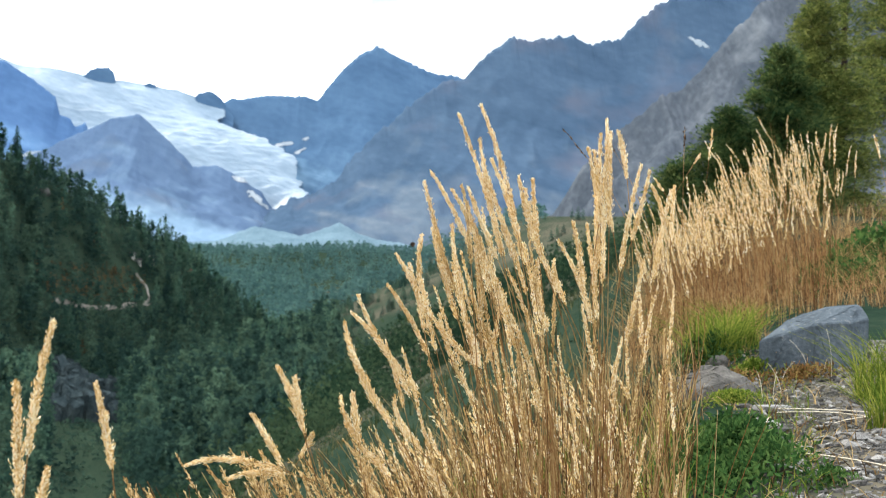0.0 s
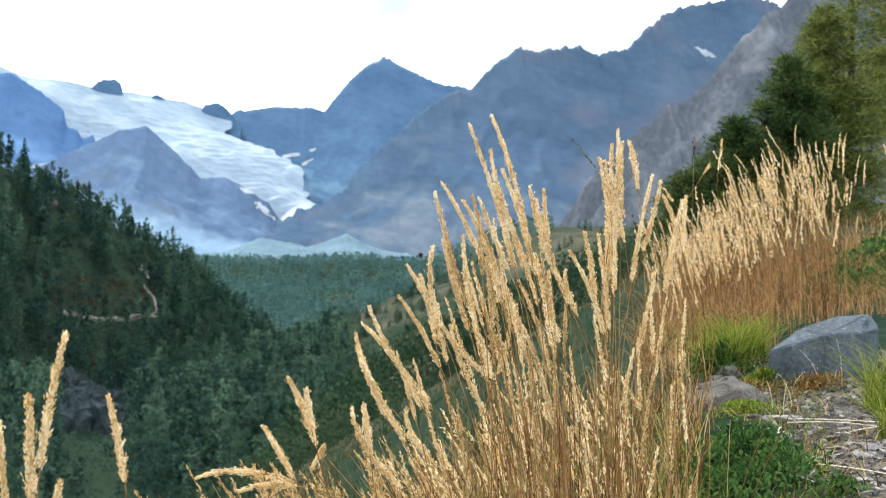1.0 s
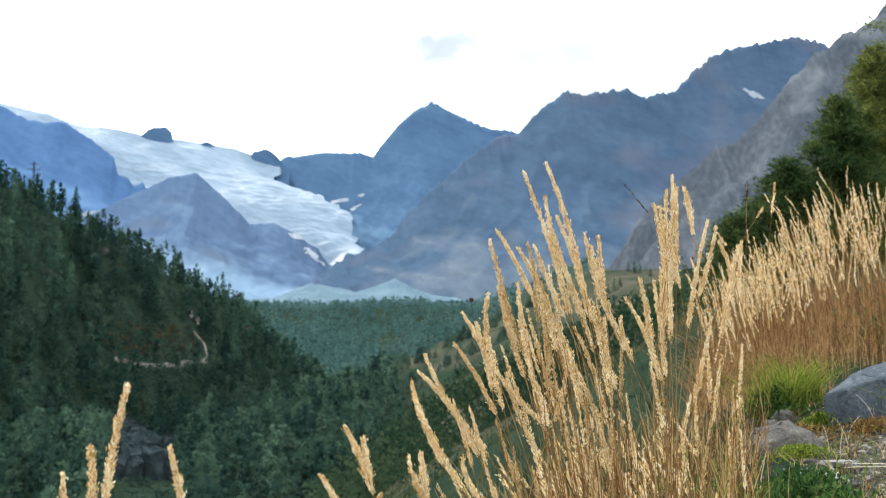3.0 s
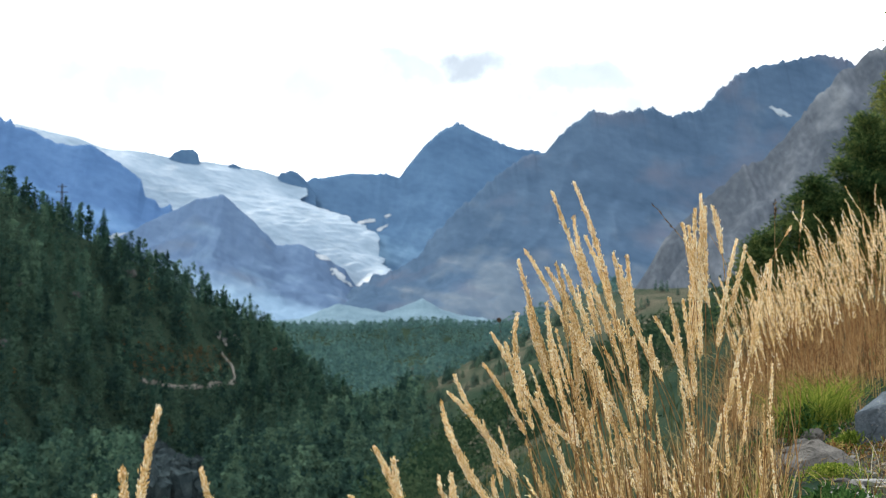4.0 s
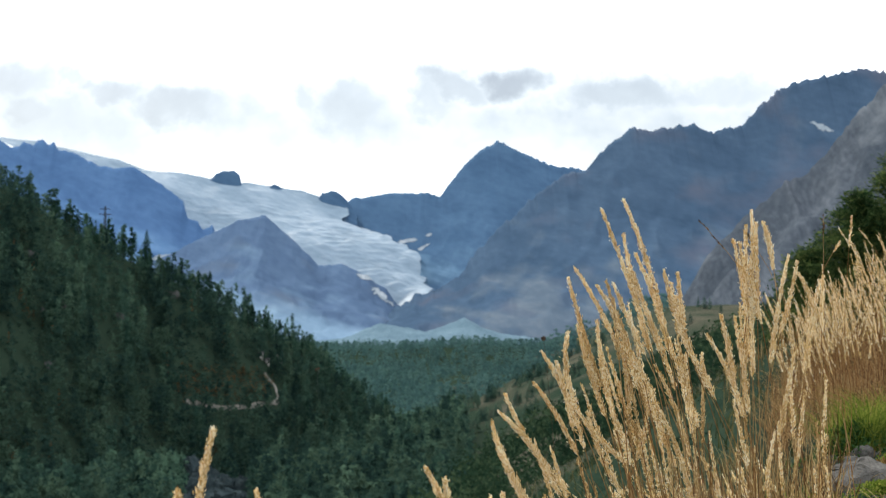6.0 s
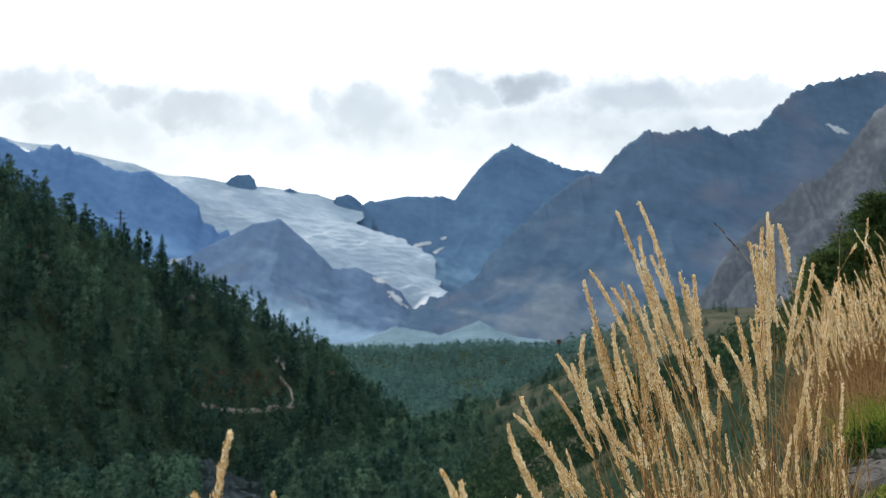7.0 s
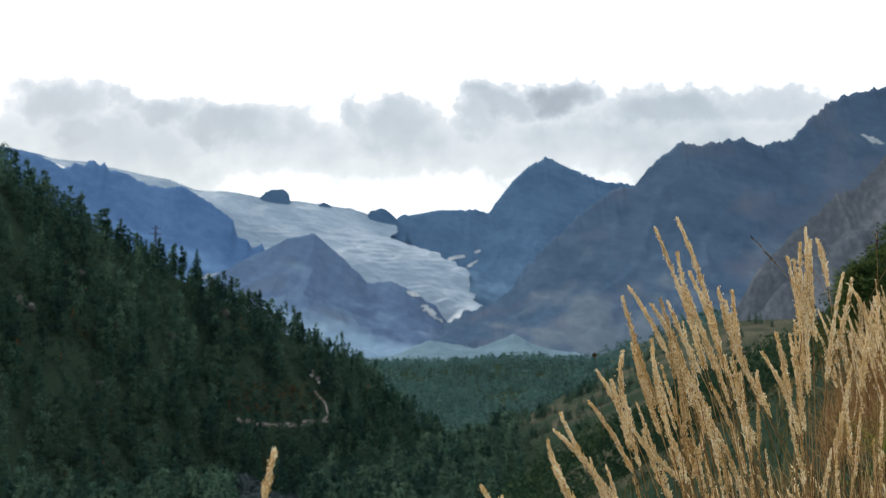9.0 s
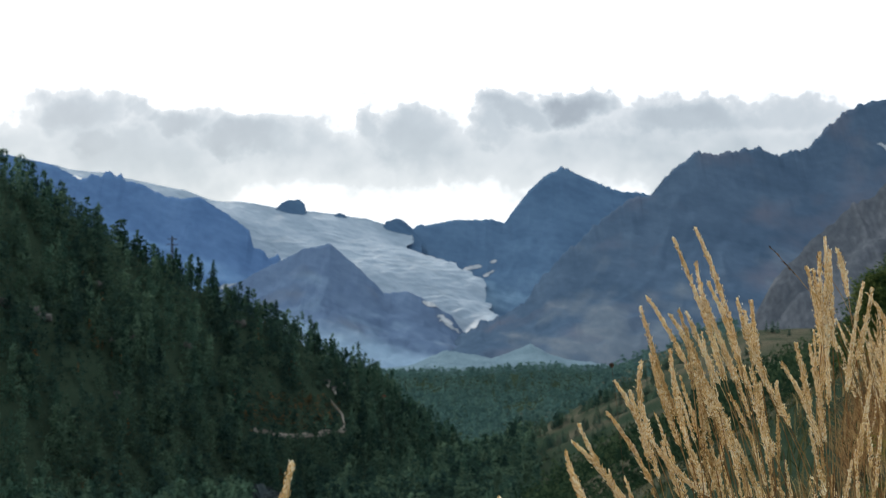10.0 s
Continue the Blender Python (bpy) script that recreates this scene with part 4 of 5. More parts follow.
def tuft_from(name, label, rows, root, spread, r, slim=1.0, ahead=3.0):
    t = new(name)
    t.location = (0, 0, 0)
    for tx, tz, fx, fz, out in rows:
        y = ahead + r.normal(0, 0.05 if ahead > 2.5 else 0.02)
        k, o = y / 300, (3.0 - ahead) * np.array([0.008, 0, -0.0135])
        bx = (root + (fx / 100 - root) * spread + r.normal(0, 0.03)) * ahead / 3
        by = y + r.normal(0, 0.05)
        L = math.hypot(fx - tx, fz - tz)
        bow = np.array([-(fz - tz) / L * out, 0, (fx - tx) / L * out]) * k
        stalk(t, ground_at(bx, by), o + (fx * k, y, fz * k), o + (tx * k, y + r.normal(0, 0.01), tz * k), r, n=int(420 + 60 * L), wide=slim * r.uniform(0.0088, 0.0122), size=0.0052, bow=bow)
    return tagged(t, label, "grass tuft", "tall grass tufts")


r1 = np.random.default_rng(101)
tall = tuft_from("grass_tuft", "tall golden reed grass with feathery seed heads on the slope brink", CREST, 0.62, 0.45, r1)
tuft_from("grass_tuft", "golden reed grass with slanting feathery seed heads", FLANK, 0.58, 0.5, r1)
tuft_from("grass_tuft", "upright sheaf of golden reed grass with dense seed heads", SHEAF, 0.72, 0.5, r1)
low = tuft_from("grass_tuft", "leaning golden reed grass with drooping feathery seed heads", LOW, 0.55, 0.5, r1, 1.3)
tuft_from("grass_tuft", "few pale golden grass stalks with slim seed heads", LEFT, -0.3, 0.8, r1, 1.05, 2.0)


def fill_tuft(tuft, n, r, x0=0.24, x1=0.86, under=0.1):
    """The lower seed heads that crowd between the tall ones."""
    for _ in range(n):
        x = r.uniform(x0, x1)
        top = np.interp(x, [0.2, 0.3, 0.42, 0.55, 0.68, 0.8, 0.9], [-0.16, 0.0, 0.24, 0.14, 0.22, 0.14, 0.05]) - abs(r.normal(under, 0.11))
        y = 3.05 + r.normal(0, 0.13)
        L = r.uniform(0.10, 0.17)
        dx = (0.74 - x) * 0.38 * L / 0.15 * 0.35 + r.normal(0, 0.012)
        tip = np.array([x, y, top]) * [y / 3, 1, 1]
        foot = tip + [dx, r.normal(0, 0.01), -L]
        stalk(tuft, ground_at(0.62 + (foot[0] - 0.62) * 0.55 + r.normal(0, 0.04), y + r.normal(0, 0.06)), foot, tip, r, n=int(r.integers(440, 540)), wide=r.uniform(0.0060, 0.0085), head_mat=M_PANICLE if r.random() < 0.5 else M_PANICLE_DULL)


fill_tuft(tall, 24, r1, 0.36, 0.84, 0.28)
fill_tuft(low, 18, r1, 0.28, 0.56, 0.24)
fill_tuft(tall, 24, r1, 0.58, 0.90, 0.28)


def bare_stems(tuft, n, r, x0, x1, h, mat=None, label="straw-coloured stems"):
    hp = Heap()
    for _ in range(n):
        x, y = r.uniform(x0, x1), 3.0 + r.normal(0, 0.14)
        b = ground_at(x, y)
        top = b + [(x - 0.72) * 0.35 * h + r.normal(0, 0.06), r.normal(0, 0.05), h * r.uniform(0.6, 1.05)]
        tube(hp, bezier(b, b + [0, 0, h * 0.4], top, 7), np.linspace(0.0013, 0.0006, 7))
    tagged(hp.ob("straw", mat or M_STEM, tuft, label), kind="stuff")


bare_stems(tall, 44, r1, 0.42, 0.92, 0.62)
bare_stems(tall, 56, r1, 0.46, 0.84, 0.60, M_STEM_RUST, "rust-red stems")
bare_stems(low, 26, r1, 0.22, 0.62, 0.42)
bare_stems(low, 22, r1, 0.30, 0.66, 0.45, M_STEM_RUST, "rust-red stems")


def meadow(name, label, B, H, r, heads, mat_head=M_PANICLE_DULL, lean=(-0.12, 0, 0), nsp=40, plen=0.16, size=0.016, wide=0.010, stem=0.0016, mat_stem=None):
    """Stalks too many to count: stems in one mesh and their seed heads in another, under one thing."""
    t = new(name)
    st, hd = Heap(), Heap()
    for b, h in zip(B, H):
        ln = np.array(lean) * h + r.normal(0, 0.11, 3) * [h, h, 0]
        top = b + ln + [0, 0, h]
        P = bezier(b, b + [0, 0, h * 0.5], top, 6)
        tube(st, P, np.linspace(stem, stem * 0.4, 6))
        if r.random() < heads:
            w = unit((P[-1] - P[-2])[None])[0]
            panicle(hd, top - w * plen * r.uniform(0.7, 1.1), top, nsp, wide, size, r)
    tagged(st.ob("stems", mat_stem or M_STEM, t), kind="stuff")
    if hd.n:
        tagged(hd.ob("seed_heads", mat_head, t), kind="stuff")
    return tagged(t, label, "grass", kind="stuff")


def polar(n, r, az0, az1, d0, d1):
    a, d = np.radians(r.uniform(az0, az1, n)), r.uniform(d0, d1, n)
    return d * np.sin(a), d * np.cos(a)


r2 = np.random.default_rng(202)
x, y = polar(640, r2, 14.2, 21.0, 8.6, 12.5)
a = np.degrees(np.arctan2(x, y))
k = (edge(x, y) > -0.55) & (edge(x, y) < 1.3) & (a < 20.3 + r2.normal(0, 0.3, len(a))) & (vnoise(x * 3, y * 3, 2) > 0.28)
x, y, a = x[k], y[k], a[k]
H = r2.uniform(0.42, 0.74, len(x)) * (0.85 + 0.58 * np.clip((a - 15.5) / 4, 0, 1)) + 0.22 * r2.random(len(x)) ** 5
meadow("reed_grass_stand", "stand of golden reed grass with feathery seed heads", ground_at(x, y), H, r2, 0.95, nsp=84, wide=0.0080, size=0.0125, plen=0.20, mat_head=M_PANICLE, mat_stem=M_STEM_RUST)
x, y = polar(190, r2, 5.0, 14.5, 3.4, 5.4)
k = (edge(x, y) > -0.75) & (edge(x, y) < 0.45)
x, y = x[k], y[k]
meadow("dry_grass", "lower dry golden grass behind the tall tuft", ground_at(x, y), r2.uniform(0.18, 0.40, len(x)), r2, 0.8, nsp=100, plen=0.12, size=0.009, wide=0.009, lean=(-0.3, 0, 0), mat_head=M_PANICLE)
x, y = polar(290, r2, -1.0, 8.5, 2.6, 3.4)
meadow("dry_grass", "short pale dry grass on the brink of the slope", ground_at(x, y), r2.uniform(0.30, 0.46, len(x)) + 0.35 * np.clip(-edge(x, y), 0, 1) * 0.65, r2, 0.55, nsp=90, plen=0.11, size=0.0075, wide=0.0078, lean=(-0.3, 0, 0))


def blades(name, label, B, hmin, hmax, mat, r, width=0.0022, lean=(0, 0, 0), curl=0.5, category="grass"):
    hp = Heap()
    blade_heap(hp, B, r.uniform(hmin, hmax, len(B)), np.array(lean), width, r, curl)
    return tagged(hp.ob(name, mat, label=label), category=category, kind="stuff")


x, y = polar(8500, r2, 13.5, 24, 7.4, 16)
k = (edge(x, y) > -0.4) & ~((np.abs(x - 0.30 * y - 0.65) < 0.42) & (y < 9)) & ~((np.hypot(x - 2.2, y - 7.4) < 0.5) & (r2.random(len(x)) < 0.8))
blades("dry_turf", "rust and straw coloured dry grass blades on the slope", ground_at(x[k], y[k]), 0.10, 0.40, M_RUSTY_TURF, r2, 0.0019, (-0.1, 0, 0), 1.0)
x, y = polar(5000, r2, 12, 40, 14, 45)
k = edge(x, y) > -2
blades("far_turf", "dry golden turf higher on the hillside", ground_at(x[k], y[k]), 0.12, 0.35, M_BLADE_DRY, r2, 0.006)
x, y = polar(2900, r2, 3, 16, 2.5, 7.0)
k = (edge(x, y) > -0.9) & (edge(x, y) < 0.55)
blades("dry_blades", "dry curled straw blades among the tall grass", ground_at(x[k], y[k]), 0.12, 0.40, M_BLADE_DRY, r2, 0.0022, (-0.1, 0, 0))
x, y = polar(4200, r2, -2, 17, 7.5, 60)
k = edge(x, y) < 0.2
blades("slope_turf", "dull green and straw turf on the falling slope", ground_at(x[k], y[k]), 0.10, 0.34, M_SLOPE_TURF, r2, 0.006, curl=0.9)
x, y = polar(900, r2, 6, 16, 2.6, 6.0)
k = (edge(x, y) > -0.5) & (edge(x, y) < 0.5)
blades("green_blades", "fresh green grass blades among the straw", ground_at(x[k], y[k]), 0.08, 0.26, M_BLADE_GREEN, r2, 0.0024)


def tussock(cx, cy, rad, n, h, label, r):
    q, a = rad * np.sqrt(r.random(n)), r.uniform(0, 6.28, n)
    return blades("green_tussock", label, ground_at(cx + q * np.cos(a), cy + q * np.sin(a)), h * 0.5, h, M_BLADE_GREEN, r, 0.0028, curl=1.15)


tussock(2.12, 7.2, 0.13, 330, 0.36, "bright green grass tussock beside the boulder", r2)
tussock(2.30, 7.45, 0.12, 240, 0.34, "yellow-green grass tussock behind the boulder", r2)
tussock(2.40, 5.9, 0.09, 200, 0.38, "green grass tussock at the edge of the path", r2)
tussock(2.14, 5.2, 0.06, 120, 0.30, "yellow-green grass tussock beside the path stones", r2)


def leafy(name, label, cx, cy, rx, ry, n, h, size, mat, r, category="plant", slope=0.3):
    """A mound of many small leaves on short twigs."""
    q, a = np.minimum(1.6, np.abs(r.normal(0, 0.62, n))), r.uniform(0, 6.28, n)
    x, y = cx + rx * q * np.cos(a) + slope * ry * q * np.sin(a), cy + ry * q * np.sin(a)
    B = ground_at(x, y)
    lump = 0.55 + 0.75 * vnoise(x * 9, y * 9, 3)
    B[:, 2] += r.random(n) ** 0.7 * h * lump * np.sqrt(np.maximum(0.12, 1 - q * q * 0.6))
    D = unit(r.normal(0, 1, (n, 3)) + [0, 0, 0.9])
    S = unit(np.cross(D, r.normal(0, 1, (n, 3)))) * (size * 0.22)
    D = D * (size * r.uniform(0.6, 1.3, n))[:, None]
    hp = Heap()
    up = np.cross(D, S) * 6
    hp.many(np.stack([B, B + D * 0.5 + S, B + D, B + D * 0.5 - S, B + D * 0.5 + up], 1), [(0, 1, 4), (1, 2, 4), (2, 3, 4), (3, 0, 4)])
    return tagged(hp.ob(name, mat, label=label), category=category, kind="stuff")


leafy("herb_cushion", "dark green feathery herb cushion beside the path", 1.40, 4.50, 0.185, 0.40, 8000, 0.14, 0.024, M_HERB, r2)
leafy("herb_cushion", "small green herb cushion among path stones", 1.60, 4.25, 0.07, 0.08, 500, 0.04, 0.018, M_HERB, r2)
leafy("herb_patch", "dark green herbs in the dry turf of the slope", 4.72, 11.6, 0.55, 0.5, 2600, 0.30, 0.06, M_HERB, r2)
leafy("herb_patch", "olive green herbs under the dry grass", 3.95, 10.4, 0.35, 0.4, 1200, 0.22, 0.05, M_HERB, r2)
leafy("herb_patch", "dark green low herbs under the grass tussock", 2.10, 7.15, 0.22, 0.2, 1300, 0.12, 0.026, M_HERB, r2)
leafy("rust_leaf_plant", "rust-red autumn leaves at the foot of the boulder", 2.30, 6.50, 0.17, 0.14, 700, 0.07, 0.022, M_RUST, r2)
leafy("rust_leaf_plant", "orange-brown creeping leaves beside the boulder", 2.02, 6.55, 0.12, 0.16, 600, 0.05, 0.02, M_RUST, r2)
leafy("moss_cushion", "yellow-green moss cushion at the edge of the path", 1.86, 6.0, 0.12, 0.16, 1500, 0.05, 0.014, M_BLADE_GREEN, r2)
leafy("moss_cushion", "green leafy moss below the boulder", 2.16, 6.72, 0.10, 0.06, 700, 0.06, 0.018, M_BLADE_GREEN, r2)
leafy("rust_leaf_plant", "orange and green creeping plant under the tall grass", 1.02, 3.55, 0.12, 0.10, 500, 0.06, 0.018, M_RUST, r2)


def stone_data(name, mat, seed, sx, sy, sz, cuts=16, rough=0.03, boxy=0.6):
    """A broken stone: the hull of scattered points, bevelled, with uneven faces."""
    r = np.random.default_rng(seed)
    bm = bmesh.new()
    P = unit(r.normal(0, 1, (cuts, 3)))
    P = np.sign(P) * np.abs(P) ** boxy
    for p in P:
        bm.verts.new((p[0] * sx, p[1] * sy, p[2] * sz))
    bmesh.ops.convex_hull(bm, input=bm.verts)
    bmesh.ops.bevel(bm, geom=bm.edges[:], offset=0.06 * min(sx, sy, sz), segments=1, affect="EDGES")
    if rough:
        bmesh.ops.triangulate(bm, faces=bm.faces[:])
        bmesh.ops.subdivide_edges(bm, edges=bm.edges[:], cuts=2)
        bm.normal_update()
        for v in bm.verts:
            v.co += v.normal * rough * min(sx, sz) * noise.fractal(Vector(v.co) * 9 + Vector((seed, 0, 0)), 1.0, 2.0, 4)
    me = bpy.data.meshes.new(name)
    bm.to_mesh(me)
    bm.free()
    me.materials.append(mat)
    return me


def boulder():
    bm = bmesh.new()
    # a slab-like block: pale flat top that tilts towards the camera, steep darker front, low nose on the valley side
    top = [(-0.245, -0.06, 0.112), (-0.13, -0.13, 0.158), (-0.03, -0.15, 0.196), (0.13, -0.15, 0.207), (0.24, -0.06, 0.225), (0.262, 0.10, 0.285), (0.12, 0.14, 0.268), (-0.07, 0.10, 0.206)]
    for px_, py_, pz_ in top:
        bm.verts.new((px_, py_, pz_))
        bm.verts.new((px_ * 0.97 - 0.005, py_ * 0.92, -0.12))
    bmesh.ops.convex_hull(bm, input=bm.verts)
    bmesh.ops.bevel(bm, geom=bm.edges[:], offset=0.007, segments=1, affect="EDGES")
    bmesh.ops.triangulate(bm, faces=bm.faces[:])
    bmesh.ops.subdivide_edges(bm, edges=bm.edges[:], cuts=4)
    bm.normal_update()
    for v in bm.verts:
        v.co += v.normal * (0.006 * noise.fractal(Vector(v.co) * 12, 1.0, 2.0, 5) + 0.006 * noise.noise(Vector((v.co.x * 3, v.co.y * 3, v.co.z * 18))))
    me = bpy.data.meshes.new("boulder")
    bm.to_mesh(me)
    bm.free()
    me.materials.append(M_STONE)
    ob = new("boulder", me)
    ob.matrix_world = pose(2.432, 6.79, -0.348, 0, 0, 0)
    tagged(ob, "blue-grey slate boulder with a flat tilted top", "boulder")


boulder()
ob = new("rock", stone_data("rock", M_ROCK, 5, 0.18, 0.22, 0.09, 60, 0.30, 1.0))
ob.matrix_world = pose(1.88, 6.36, float(height(1.88, 6.36)) + 0.015, 4, -10, 12)
tagged(ob, "rounded pale grey rock half sunk in turf", "rock")
for nx, ny, s, q in ((2.10, 7.02, 0.5, 3), (2.02, 6.92, 0.35, 8), (1.99, 7.1, 0.3, 11)):
    ob = new("rock", stone_data("rock", M_ROCK, q, 0.12 * s, 0.10 * s, 0.08 * s, 26, 0.3, 0.9))
    ob.matrix_world = pose(nx, ny, float(height(nx, ny)) + 0.03 * s, 0, 0, q * 40)
    tagged(ob, "small pale grey rock beside the boulder", "rock")


def path_stones():
    r = np.random.default_rng(303)
    kinds = [stone_data("path_stone", M_PEBBLE, 60 + k, 1.0, r.uniform(0.55, 0.9), r.uniform(0.22, 0.42), 13, 0) for k in range(9)]
    slabs = [stone_data("path_stone", M_SLAB, 90 + k, 1.0, 0.5, 0.3, 15, 0) for k in range(4)]
    big = [(1.76, 5.42, 0.10, -18), (1.93, 5.74, 0.09, 10), (1.60, 5.30, 0.045, 30), (1.55, 4.42, 0.085, 40), (1.98, 5.1, 0.05, -10), (1.86, 5.0, 0.045, 10), (1.43, 4.0, 0.04, 0), (1.66, 5.36, 0.05, 70)]
    for i in range(290):
        if i < len(big):
            x, y, s, a = big[i]
        else:
            y = r.uniform(3.4, 7.2)
            x = 0.30 * y - 0.5 + r.normal(1.12, 0.24)
            s, a = 0.010 + 0.036 * r.random() ** 2.2, r.uniform(0, 360)
        st = new("path_stone", kinds[i % 9] if i > 3 else slabs[i])
        st.matrix_basis = pose(x, y, float(height(x, y)) + s * 0.12, r.normal(0, 8), r.normal(0, 8), a) @ Matrix.Diagonal((s, s, s * (0.45 if i < len(big) else 0.8), 1))
        tagged(st, "flat broken grey slate stone lying on the path", "stone", "stones on the path")
    n = 9000
    y = r.uniform(3.3, 7.6, n)
    x = 0.30 * y - 0.5 + r.normal(1.14, 0.27, n)
    hp = Heap()
    s = 0.003 + 0.013 * r.random(n) ** 2.6
    a = np.arange(5) * 2 * np.pi / 5 + r.normal(0, 0.28, (n, 5)) + r.uniform(0, 6.28, (n, 1))
    q = s[:, None] * r.uniform(0.6, 1.15, (n, 5))
    tilt = r.normal(0, 0.22, (2, n, 1))
    C = ground_at(x, y, -0.002)[:, None]
    ring = np.stack([q * np.cos(a), 0.7 * q * np.sin(a), tilt[0] * q * np.cos(a) + tilt[1] * q * np.sin(a)], -1)
    up = np.stack([0 * s, 0 * s, s * r.uniform(0.18, 0.5, n)], -1)[:, None]
    hp.many(np.concatenate([C + ring + up, C + ring * 1.12 - [0, 0, 0.004]], 1), [(0, 1, 2), (0, 2, 3), (0, 3, 4)] + [f for k in range(5) for f in ((k, k + 5, (k + 1) % 5), ((k + 1) % 5, k + 5, (k + 1) % 5 + 5))])
    tagged(hp.ob("path_grit", M_GRIT, label="fine grey slate chips on the footpath"), category="gravel", kind="stuff")


path_stones()


def fallen_straw(x0, y0, x1, y1):
    hp = Heap()
    a, b = ground_at(x0, y0, -0.012), ground_at(x1, y1, -0.008)
    tube(hp, bezier(a, (a + b) / 2 + [0, 0, 0.02], b, 9), 0.0022)
    tagged(hp.ob("dry_straw", M_PALE_TWIG), "pale dry straw lying across the path", "straw", "fallen straws")


for q in ((1.87, 5.75, 2.42, 5.45), (1.62, 4.85, 1.86, 4.42), (1.72, 5.2, 1.86, 5.55), (2.0, 5.3, 2.3, 5.5), (1.9, 5.62, 2.2, 5.5), (1.5, 4.9, 1.62, 5.3)):
    fallen_straw(*q)


def dark_stalks():
    """A few thin stalks of another grass with dark spikelets."""
    r = np.random.default_rng(404)
    for tx, tz, fx, fz, mat in ((1.00, 0.46, 1.08, 0.37, M_DARK_SEED), (1.38, 0.48, 1.38, 0.42, M_DARK_SEED), (1.47, 0.48, 1.46, 0.38, M_PANICLE), (1.14, 0.43, 1.16, 0.40, M_DARK_SEED),
                                (1.43, 0.40, 1.41, 0.37, M_PANICLE), (2.00, 0.48, 2.02, 0.41, M_PANICLE), (1.29, 0.32, 1.32, 0.28, M_PANICLE)):
        t = new("grass_stalk")
        stalk(t, ground_at(fx + 0.02, 5.0), (fx, 5.0, fz), (tx, 5.0, tz), r, n=22 if mat is M_DARK_SEED else 120, wide=0.004 if mat is M_DARK_SEED else 0.007, size=0.013 if mat is M_DARK_SEED else 0.009, head_mat=mat)
        tagged(t, "single thin grass stalk with a small spiky seed head", "grass stalk", "single stalks")


dark_stalks()


# ---- larches beside the path ----
def larch(x, y, h, rad, seed, dense, label, bare=0.05, needles=None):
    r = np.random.default_rng(seed)
    t = new("larch_tree")
    t.location = (x, y, float(height(x, y)) - 0.05)
    tr, br, nd = Heap(), Heap(), Heap()
    tube(tr, np.array([[0, 0, 0], [0.02, 0, h * 0.3], [0, 0.03, h * 0.65], [0.01, 0, h]]), np.array([0.0075, 0.0062, 0.004, 0.001]) * h, 8)
    n = int(dense * 46)
    for i in range(n):
        f = bare + (1 - bare) * (i + r.random()) / n
        a = i * 2.4 + r.normal(0, 0.4)
        L = rad * (1 - f) ** 0.7 * r.uniform(0.6, 1.12) + 0.06
        o = np.array([math.cos(a), math.sin(a), 0])
        p0 = np.array([0, 0, h * f])
        p2 = p0 + o * L + [0, 0, L * r.uniform(-0.1, 0.4)]
        B = bezier(p0, p0 + o * L * 0.5 - [0, 0, 0.06 * L], p2, 6)
        tube(br, B, np.linspace(0.006, 0.0015, 6) * max(1, L))
        m = int(118 * L / rad * dense) + 16
        s = r.random(m) ** 0.75
        C = B[0] + (B[-1] - B[0]) * s[:, None] + r.normal(0, 1, (m, 3)) * np.array([0.10, 0.10, 0.07]) * (0.35 + L * 0.55)
        D = unit(o + r.normal(0, 0.7, (m, 3)) + [0, 0, 0.15])
        S = unit(np.cross(D, r.normal(0, 1, (m, 3)))) * r.uniform(0.005, 0.012, (m, 1))
        D = D * r.uniform(0.05, 0.13, (m, 1))
        nd.many(np.stack([C, C + D * 0.45 + S, C + D, C + D * 0.45 - S], 1), [(0, 1, 2), (0, 2, 3)])
    tr.ob("trunk", M_BARK, t, smooth=True)
    br.ob("limb", M_BARK, t)
    nd.ob("crown", needles or M_LARCH, t)
    return tagged(t, label, "tree", "larches beside the path")


larch(8.38, 22.6, 7.5, 1.1, 1, 1.7, "tall olive-green larch with a bare dark trunk", bare=0.12, needles=M_LARCH_LIGHT)
larch(7.75, 21.9, 3.1, 1.15, 2, 3.4, "bushy olive-green young larch on the slope", needles=M_LARCH_LIGHT)
larch(6.95, 21.0, 2.35, 0.95, 3, 3.2, "bushy dark green young larch on the slope")
larch(6.2, 20.8, 1.65, 0.8, 4, 2.6, "low dark green young larch on the slope brink")
larch(9.9, 24.5, 4.6, 1.6, 5, 3.2, "olive-green larch behind the tall one", bare=0.3, needles=M_LARCH_LIGHT)
larch(5.5, 20.6, 1.15, 0.6, 7, 2.0, "low dark green young larch on the slope brink")


def wildflower(x, y, z):
    t = new("wildflower_stalk")
    b = ground_at(x + 0.1, y)
    hp = Heap()
    tube(hp, bezier(b, b + [0, 0, 0.6], (x, y, z), 10), 0.0016)
    hp.ob("stem", M_DARK_SEED, t)
    hp = Heap()
    r = np.random.default_rng(9)
    D = unit(r.normal(0, 1, (90, 3)))
    grains(hp, np.array([x, y, z]) + D * 0.004, D, np.full(90, 0.016), np.full(90, 0.005))
    hp.ob("seed_head", M_DARK_SEED, t)
    tagged(t, "thin stalk with a dark brown round seed head", "wildflower")


wildflower(1.212, 11.87, 0.240)


